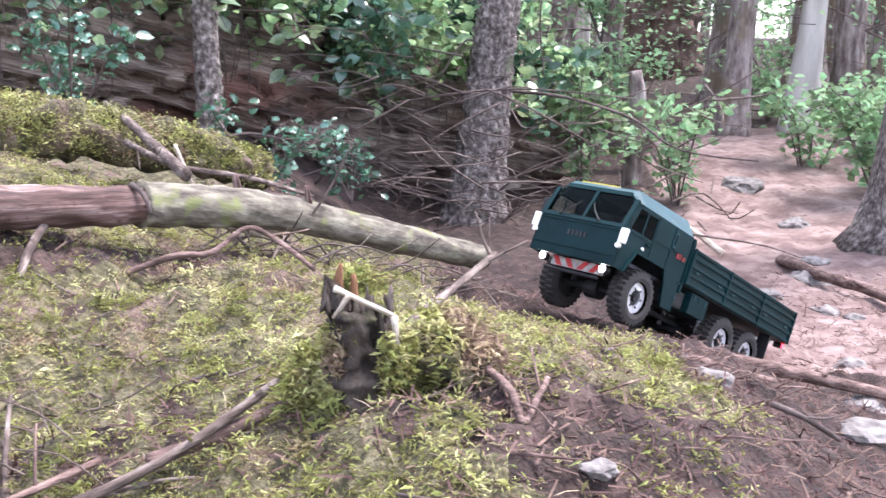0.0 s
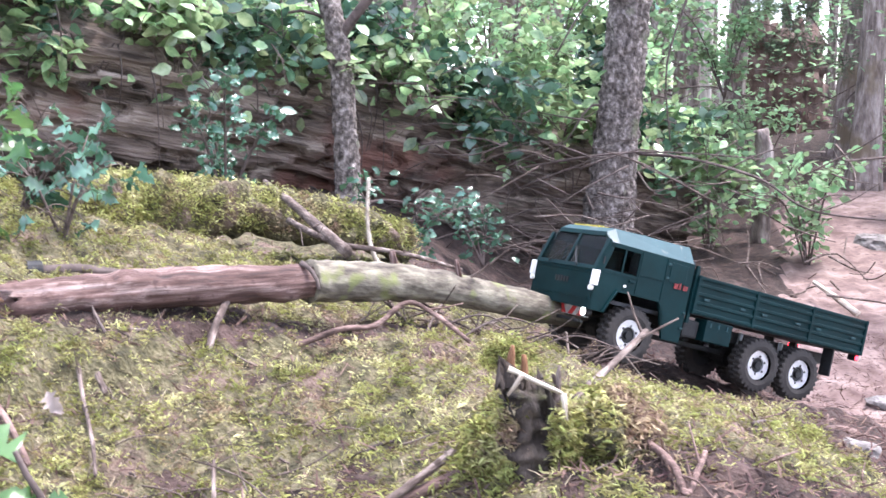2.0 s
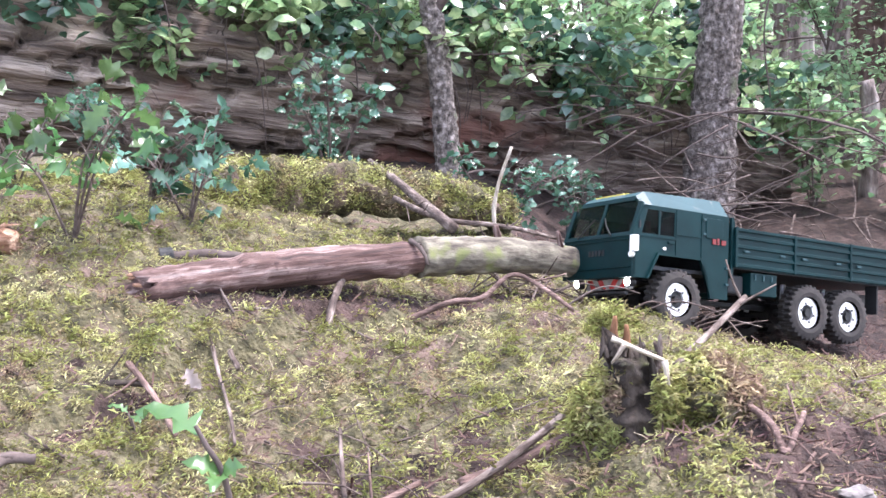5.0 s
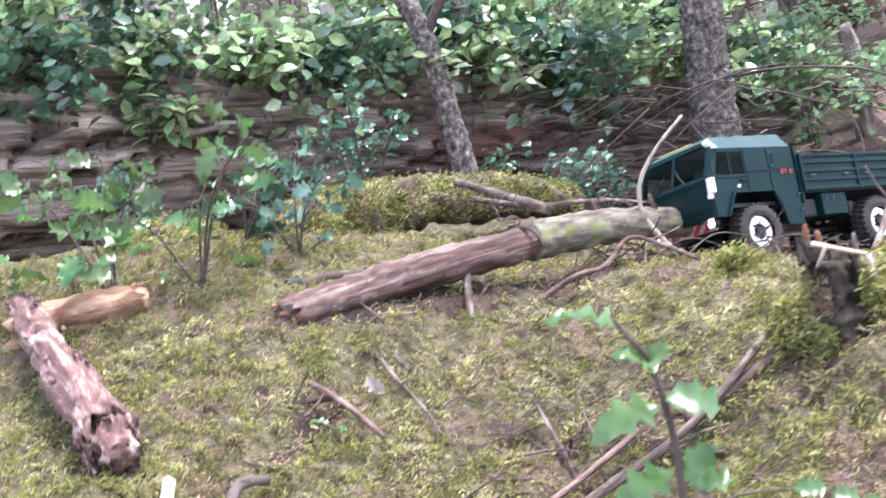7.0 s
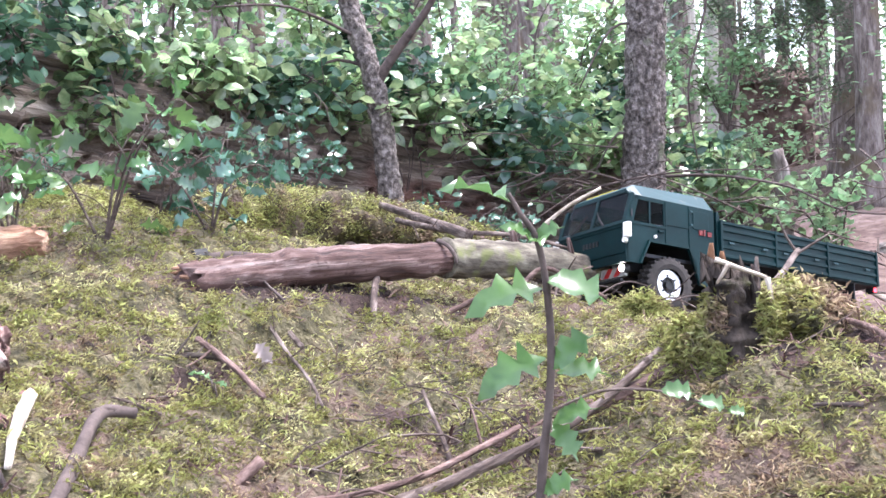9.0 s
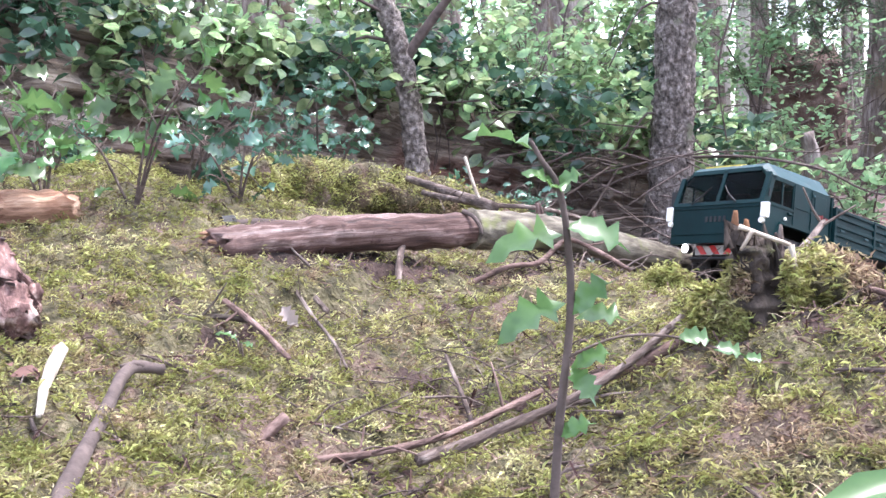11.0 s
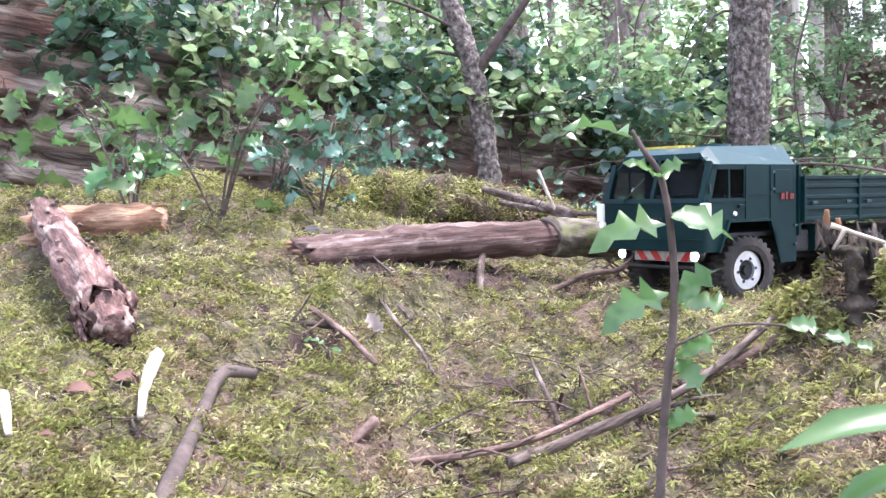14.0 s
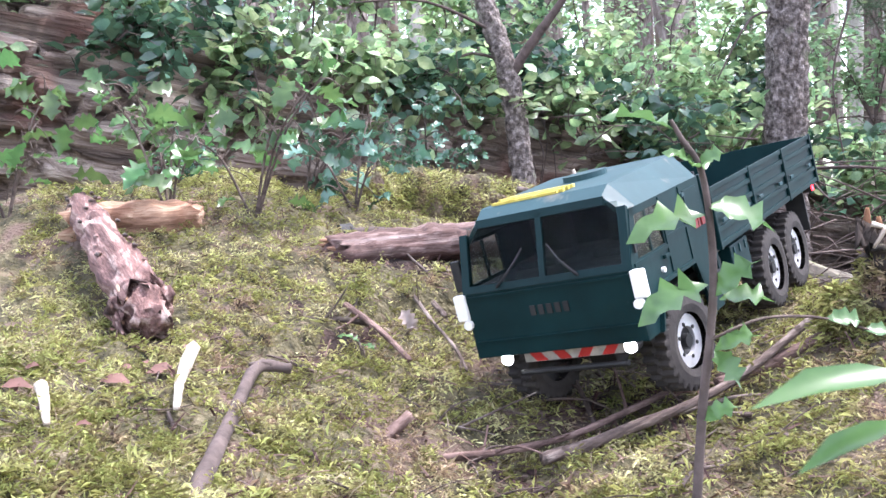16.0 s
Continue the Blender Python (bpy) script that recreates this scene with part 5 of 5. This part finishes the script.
    part("windscreen", screen(0.004, 0.106, 0.05, 0.95, 0.0008), GLASS, truck, "dark split windscreen")
    for y0, dy in ((-0.065, 0.04), (0.05, -0.04)):
        limb("wiper", [(0.131, y0, 0.189), (0.124, y0 + dy * 0.6, 0.208), (0.116, y0 + dy, 0.225)], 0.0018, 0.0012, BLACK, truck, sides=5, steps=3)
    for y0 in (-0.06, 0.055):
        part("seat", box(box(bmesh.new(), -0.03, 0.03, y0 - 0.03, y0 + 0.03, 0.188, 0.198, 0.003), -0.045, -0.030, y0 - 0.03, y0 + 0.03, 0.188, 0.240, 0.003), SEAT, truck)
    for y0 in (-1, 1):
        part("corner_lamp", box(bmesh.new(), 0.122, 0.134, y0 * 0.123 - 0.008, y0 * 0.123 + 0.008, 0.152, 0.185, 0.002), WHITE, truck, "white corner lamp block")
        part("turn_lamp", disc(bmesh.new(), 0, 0.006, -0.004, 0.004, 14), WHITE, truck).matrix_basis = pose(0.130, y0 * 0.118, 0.146, 0, 0, 90)
        lamp = part("headlamp", disc(bmesh.new(), 0, 0.0092, -0.010, 0.006, 20), BLACK, truck, "lit round headlamp")
        lamp.matrix_basis = pose(0.106, y0 * 0.086, 0.092, 0, 0, -90)
        part("lens", disc(bmesh.new(), 0, 0.0078, 0.0061, 0.008, 20), LAMP_ON, lamp, "glowing white lens")
        arm = part("mirror", box(bmesh.new(), 0.104, 0.110, y0 * 0.132 - 0.007, y0 * 0.132 + 0.007, 0.185, 0.222, 0.002) if y0 < 0 else box(bmesh.new(), 0.110, 0.114, y0 * 0.120 - 0.001, y0 * 0.120 + 0.001, 0.2, 0.214), BLACK, truck)
    # striped bumper and tow gear
    bm = box(bmesh.new(), 0.084, 0.094, -0.072, 0.072, 0.080, 0.102, 0.001)
    bumper = part("bumper", bm, SHADED_WHITE, truck, "white bumper with red chevrons")
    for y0 in (-1, 1):
        for k in range(2):
            b = bmesh.new()
            a = 0.004 + 0.034 * k
            vs = [b.verts.new((0.0944 + t, y0 * yy, z)) for t in (0, 0.001) for yy, z in ((a, 0.081), (a + 0.016, 0.081), (a + 0.032, 0.101), (a + 0.016, 0.101))]
            b.faces.new(vs[:4])
            b.faces.new(vs[4:][::-1])
            for j in range(4):
                b.faces.new((vs[j], vs[4 + j], vs[4 + (j + 1) % 4], vs[(j + 1) % 4]))
            part("chevron", b, RED, bumper, "red warning stripe")


def bed(truck):
    root = part("bed_floor", box(bmesh.new(), -0.706, -0.150, -0.118, 0.118, 0.142, 0.148), BLACK, truck)
    for y0 in (-1, 1):
        bm = bmesh.new()
        lo, hi = (0.118, 0.122) if y0 > 0 else (-0.122, -0.118)
        box(bm, -0.706, -0.150, lo, hi, 0.144, 0.229)
        out = (0.122, 0.1255) if y0 > 0 else (-0.1255, -0.122)
        side = part("bed_side", bm, GREEN_PAINT, truck, "ribbed green drop side")
        for z in (0.146, 0.1665, 0.187, 0.2075, 0.2235):
            part("rib", box(bmesh.new(), -0.705, -0.151, *out, z, z + 0.0075, 0.0012), GREEN_PAINT, side)
        for x in (-0.706, -0.520, -0.336, -0.156):
            part("post", box(bmesh.new(), x, x + 0.007, *((0.122, 0.127) if y0 > 0 else (-0.127, -0.122)), 0.144, 0.232, 0.001), GREEN_PAINT, side)
        for x in (-0.19, -0.30, -0.37, -0.48, -0.55, -0.67):
            part("latch", box(bmesh.new(), x, x + 0.016, *((0.1255, 0.1285) if y0 > 0 else (-0.1285, -0.1255)), 0.178, 0.183, 0.0008), SKYLIT_PAINT, side)
    bm = box(bmesh.new(), -0.154, -0.150, -0.118, 0.118, 0.148, 0.244)
    for y in (-0.118, 0.110):
        box(bm, -0.152, -0.144, y, y + 0.008, 0.12, 0.252, 0.001)
    part("headboard", bm, GREEN_PAINT, truck)
    bm = box(bmesh.new(), -0.710, -0.706, -0.122, 0.122, 0.144, 0.229)
    for z in (0.148, 0.18, 0.2195):
        box(bm, -0.7135, -0.710, -0.12, 0.12, z, z + 0.008, 0.001)
    part("tailgate", bm, GREEN_PAINT, truck)
    for y in (-0.10, 0.10):
        lamp = part("tail_lamp", box(bmesh.new(), -0.712, -0.700, y - 0.012, y + 0.012, 0.128, 0.143, 0.002), BLACK, truck, "lit red tail lamp")
        for off in (-0.005, 0.006):
            part("lens", disc(bmesh.new(), 0, 0.005, -0.0005, 0.0015, 12), TAIL_ON, lamp, "glowing red lens").matrix_basis = pose(-0.713, y + off, 0.1355, 0, 0, 90)
        part("lens", box(bmesh.new(), -0.710, -0.701, y + (0.012 if y > 0 else -0.0135), y + (0.0135 if y > 0 else -0.012), 0.131, 0.140), TAIL_ON, lamp, "glowing red lens")


def chassis(truck):
    for y in (-0.04, 0.03):
        part("frame_rail", box(bmesh.new(), -0.69, 0.10, y, y + 0.010, 0.100, 0.128, 0.001), BLACK, truck)
    for y0 in (-1, 1):
        bm = box(bmesh.new(), -0.285, -0.205, min(y0 * 0.075, y0 * 0.117), max(y0 * 0.075, y0 * 0.117), 0.088, 0.138, 0.002)
        b2 = part("tool_box", bm, GREEN_PAINT, truck, "green side locker")
        for x in (-0.270, -0.245, -0.220):
            part("latch", box(bmesh.new(), x, x + 0.004, min(y0 * 0.117, y0 * 0.119), max(y0 * 0.117, y0 * 0.119), 0.122, 0.134), SKYLIT_PAINT, b2)
        part("fuel_tank", box(bmesh.new(), -0.196, -0.150, min(y0 * 0.06, y0 * 0.105), max(y0 * 0.06, y0 * 0.105), 0.088, 0.130, 0.006), BLACK, truck)
        part("mud_flap", box(bmesh.new(), -0.620, -0.616, min(y0 * 0.085, y0 * 0.118), max(y0 * 0.085, y0 * 0.118), 0.075, 0.142), BLACK, truck)
    for x in (0.0, -0.389, -0.522):
        bm = disc(bmesh.new(), 0, 0.010, -0.09, 0.09, 12, x, 0.063)
        disc(bm, 0, 0.024, -0.018, 0.018, 16, x, 0.063)
        part("axle", bm, BLACK, truck)
        for y in (-0.045, 0.045):
            bm = bmesh.new()
            for k in range(4):
                box(bm, x - 0.05 + 0.008 * k, x + 0.05 - 0.008 * k, y - 0.006, y + 0.006, 0.082 + 0.003 * k, 0.0845 + 0.003 * k)
            part("leaf_spring", bm, BLACK, truck)
        for y in (-0.055, 0.055):
            limb("shock", [(x + 0.02, y, 0.066), (x + 0.012, y * 0.9, 0.128)], 0.006, 0.006, RIM if x else BLACK, truck, sides=8, steps=2, rough=0)
    part("winch_bar", disc(bmesh.new(), 0, 0.004, -0.075, 0.075, 10, 0.104, 0.070), BLACK, truck)
    part("drive_shaft", box(bmesh.new(), -0.39, -0.02, -0.006, 0.006, 0.066, 0.078, 0.003), BLACK, truck)


def tyre_mesh():
    """One closed tyre with staggered tread blocks."""
    W, n = 0.040, 112
    verts, k = [], 10
    for i in range(n):
        a = 6.28319 * i / n
        t1, t2 = (0.0635 if i % 4 < 2 else 0.0590), (0.0635 if (i + 2) % 4 < 2 else 0.0590)
        prof = [(0.036, -W / 2), (0.046, -W / 2 - 0.002), (0.0555, -W / 2), (t1, -W / 2 + 0.002), (t1, -0.002), (t2, 0.002), (t2, W / 2 - 0.002), (0.0555, W / 2), (0.046, W / 2 + 0.002), (0.036, W / 2)]
        verts += [(r * math.cos(a), y, r * math.sin(a)) for r, y in prof]
    faces = [(i * k + j, i * k + j + 1, ((i + 1) % n) * k + j + 1, ((i + 1) % n) * k + j) for i in range(n) for j in range(k - 1)]
    return mesh_of("tyre", verts, faces, RUBBER, False)


TYRE = tyre_mesh()
truck = tagged(empty("model_truck"), "dark green six-wheeled model army truck with flat bed", "model truck")
WHEELS = []


def raise_roof(ob, m, low, k):
    """Draws the cab out above its waist."""
    for c in ob.children:
        mc = m @ c.matrix_basis
        back = mc.inverted()
        for v in c.data.vertices:
            w = mc @ v.co
            if w.z > low:
                w.z = low + (w.z - low) * k
                v.co = back @ w
        raise_roof(c, mc, low, k)


cab(truck)
raise_roof(truck, Matrix(), 0.187, 1.14)
bed(truck)
chassis(truck)
for x in (0.0, -0.389, -0.522):
    for side in (1, -1):
        hub = part("wheel", disc(bmesh.new(), 0, 0.036, -0.010, 0.008, 28), BLACK, truck)
        hub.matrix_basis = pose(x, side * 0.098, 0.063)
        part("tyre", TYRE, RUBBER, hub, "black knobbly dusty tyre")
        ys = (0.008, 0.0135) if side > 0 else (-0.0135, -0.008)
        bm = disc(bmesh.new(), 0.0185, 0.0345, *ys, 32)
        part("rim", bm, RIM, hub, "bright bare metal rim")
        bm = bmesh.new()
        for k in range(6):
            a = k * 1.0472
            disc(bm, 0, 0.0028, *((0.006, 0.0148) if side > 0 else (-0.0148, -0.006)), 8, 0.0215 * math.cos(a), 0.0215 * math.sin(a))
        part("wheel_bolts", bm, BLACK, hub)
        part("hub_cap", disc(bmesh.new(), 0, 0.009, *((0.0, 0.016) if side > 0 else (-0.016, 0.0)), 16), BLACK, hub, "dark hub")
        WHEELS.append((hub, x, side))


def enlarge(ob, s):
    """Scales a thing's meshes and the places of its parts, leaving all scales at one."""
    done = set()
    for o in ob.children_recursive:
        if o.data and o.data.name not in done:
            done.add(o.data.name)
            o.data.transform(Matrix.Scale(s, 4))
        o.location = o.location * s


enlarge(truck, S)


# a second model car, of which the roof and its light bar show beside the track
def second_car():
    root = tagged(empty("light_bar_car"), "dark model car roof with a glaring white light bar", "model car")
    part("roof", box(bmesh.new(), -0.12, 0.12, -0.09, 0.09, 0.10, 0.116, 0.006), BLACK, root)
    part("body", box(bmesh.new(), -0.16, 0.18, -0.095, 0.095, 0.03, 0.085, 0.012), BLACK, root)
    for x in (-0.11, 0.11):
        for y in (-0.085, 0.085):
            part("post", box(bmesh.new(), x - 0.005, x + 0.005, y - 0.005, y + 0.005, 0.08, 0.105), BLACK, root)
    bar = part("light_bar", box(bmesh.new(), 0.112, 0.122, -0.125, 0.125, 0.116, 0.142, 0.003), BLACK, root)
    part("lens", box(bmesh.new(), 0.1221, 0.125, -0.115, 0.115, 0.118, 0.140, 0.001), LAMP_BAR, bar, "glaring white light strip")
    for x in (-0.11, 0.11):
        for y in (-0.105, 0.105):
            part("wheel", disc(bmesh.new(), 0, 0.045, -0.018, 0.018, 22, x, 0.045), RUBBER, root).location = (0, y, 0)
    part("marker", box(bmesh.new(), 0.10, 0.112, -0.104, -0.098, 0.10, 0.108), TAIL_ON, root, "glowing red marker")
    return root


car = second_car()

# the curved dead branch that the truck pushes up against the log
branch = tagged(empty("curved_branch"), "curved pale dead branch caught on the truck's front", "branch")
limb("stem", [(0, 0, 0), (-0.055, 0.0, 0.10), (-0.055, 0.005, 0.19), (0.0, 0.02, 0.27), (0.09, 0.03, 0.345)], 0.008, 0.004, SPLINTER, branch, sides=9, steps=7, rough=0.2)
limb("twig", [(-0.055, 0, 0.10), (-0.10, 0.02, 0.17), (-0.085, 0.02, 0.25)], 0.003, 0.0015, TWIG, branch, sides=5)
limb("twig", [(0.0, 0, 0.0), (0.09, 0, -0.03), (0.2, -0.02, -0.05)], 0.004, 0.002, TWIG, branch, sides=5)

# ---- what moves: seconds, place of the front axle's foot, heading, pitch (nose up), lean to the right ----
TRUCK = [
    (0, 0.354, 2.744, -0.096, 225.8, 24.3, -1.4),
    (0.5, 0.325, 2.769, -0.115, 225.4, 21.2, 1.4),
    (1, 0.270, 2.729, -0.101, 223.7, 17.5, 5.7),
    (1.5, 0.136, 2.631, -0.036, 218.7, 16.3, 5.1),
    (2, -0.020, 2.646, -0.013, 214.6, 15.8, 2.4),
    (2.4, -0.105, 2.648, -0.022, 214.0, 14.2, 9.1),
    (3, -0.217, 2.373, 0.018, 222.1, 13.1, 12.2),
    (5.5, -0.146, 2.404, 0.009, 222.1, 12.5, 10.5),
    (6, -0.144, 2.402, 0.005, 219.8, 12.6, 11.0),
    (7, -0.194, 2.487, 0.018, 220.8, 11.7, 11.6),
    (8, -0.196, 2.494, 0.022, 217.0, 11.8, 11.7),
    (9, -0.198, 2.457, 0.041, 218.1, 13.1, 10.9),
    (10.2, -0.030, 2.530, 0.010, 224.0, 14.5, 6.0),
    (11.3, 0.030, 2.450, 0.028, 230.4, 15.4, 1.0),
    (11.5, 0.018, 2.430, 0.032, 231.3, 15.3, 0.5),
    (12.0, -0.029, 2.406, 0.070, 235.1, 18.5, -0.9),
    (12.5, -0.112, 2.298, 0.078, 235.0, 9.6, -5.3),
    (13.0, -0.238, 2.062, 0.092, 232.9, 6.4, -0.4),
    (13.5, -0.297, 2.002, 0.103, 231.4, 2.3, -1.1),
    (14.0, -0.319, 1.964, 0.107, 229.5, 2.7, -2.0),
    (14.5, -0.376, 1.781, 0.116, 235.6, 2.2, -2.0),
    (15.0, -0.448, 1.580, 0.106, 240.9, 0.6, 0.3),
    (15.3, -0.481, 1.401, 0.075, 246.5, -4.1, 0.1),
    (15.6, -0.509, 1.283, 0.064, 249.8, -6.5, 4.5),
    (16.0, -0.515, 1.205, 0.051, 251.4, -8.3, 6.6),
]
STEER = [(0, 0), (6, 0), (9, -4), (10, 14), (11.5, 12), (12.5, 6), (13.5, -4), (14.5, -14), (15.3, -20), (16, -8)]


def truck_pose(x, y, z, heading, pitch, lean):
    return Matrix.Translation((x, y, z)) @ Matrix.Rotation(radians(heading), 4, "Z") @ Matrix.Rotation(-radians(pitch), 4, "Y") @ Matrix.Rotation(radians(lean), 4, "X")


def motions():
    walk(truck, [(r[0], truck_pose(*r[1:])) for r in TRUCK])
    # the wheels roll with the way that the truck goes
    tt = np.arange(0, 16.01, 0.25)
    cols = np.array(TRUCK)
    xs, ys, hd = (np.interp(tt, cols[:, 0], cols[:, k]) for k in (1, 2, 4))
    ahead = np.diff(xs) * np.cos(np.radians(hd[1:])) + np.diff(ys) * np.sin(np.radians(hd[1:]))
    roll = np.r_[0, np.cumsum(ahead)] / (0.063 * S)
    steer = np.interp(tt, [a for a, b in STEER], [b for a, b in STEER])
    for hub, x, side in WHEELS:
        rows = []
        for t, r, s in zip(tt, roll, steer):
            m = Matrix.Translation((x * S, side * 0.098 * S, 0.063 * S)) @ Matrix.Rotation(radians(s) if x == 0 else 0, 4, "Z") @ Matrix.Rotation(r, 4, "Y")
            rows.append((float(t), m))
        walk(hub, rows)
    walk(branch, [(t, pose(*p)) for t, p in BRANCH])
    walk(sprig, [(t, pose(*p)) for t, p in SWAY])
    walk(car, [(t, pose(*p)) for t, p in CAR])


SWAY = [(0.0, (0.10, 0, -0.03)), (11.7, (0.10, 0, -0.03)), (12.5, (0.065, 0, 0.0)), (13.0, (0.05, 0, -0.045)), (13.5, (0.07, 0, -0.05)), (14.1, (0.02, 0, -0.01)), (14.5, (0.0, 0, -0.035)), (15.0, (0.04, 0, -0.05)), (15.5, (0.05, 0, -0.03)), (16.0, (0.0, 0, 0.0))]
BRANCH = [
    (0.0, (-0.36, 2.36, 0.20, 0, -75, 10)),
    (1.5, (-0.38, 2.38, 0.20, 0, -70, 8)),
    (2.2, (-0.41, 2.42, 0.19, 0, -35, 0)),
    (3.0, (-0.43, 2.50, 0.165, 0, 12, 0)),
    (5.5, (-0.40, 2.41, 0.16, 0, -34, 0)),
    (6.0, (-0.40, 2.41, 0.16, 0, -32, 0)),
    (7.0, (-0.33, 2.325, 0.125, 0, 0, 0)),
    (8.0, (-0.35, 2.335, 0.156, 0, 8, 0)),
    (9.0, (-0.44, 2.33, 0.10, 0, 14, 0)),
    (11.3, (-0.42, 2.30, 0.24, 0, -70, 0)),
    (16.0, (-0.42, 2.30, 0.24, 0, -70, 0)),
]
CAR = [
    (0.0, (2.6, 3.2, -0.40, 0, 0, 190)),
    (4.4, (1.5, 3.5, -0.40, 0, 0, 215)),
    (5.5, (0.72, 3.38, -0.385, 0, 0, 250)),
    (6.0, (0.80, 3.20, -0.36, 0, 0, 255)),
    (6.4, (0.84, 3.24, -0.375, 0, 0, 255)),
    (7.6, (1.5, 3.5, -0.39, 0, 0, 240)),
    (16.0, (2.4, 3.6, -0.40, 0, 0, 240)),
]


def settle():
    """Puts each still thing's empty at its own foot."""
    for root in [o for o in scene.objects if o.type == "EMPTY" and o.parent is None and o not in (truck, car, branch, sprig)]:
        pts = [(c.matrix_basis @ Vector(q)) for c in root.children for q in c.bound_box]
        lo = Vector([min(p[k] for p in pts) for k in range(3)])
        hi = Vector([max(p[k] for p in pts) for k in range(3)])
        foot = Vector(((lo.x + hi.x) / 2, (lo.y + hi.y) / 2, lo.z)) - root.location
        root.location = root.location + foot
        for c in root.children:
            c.location = c.location - foot


settle()
motions()
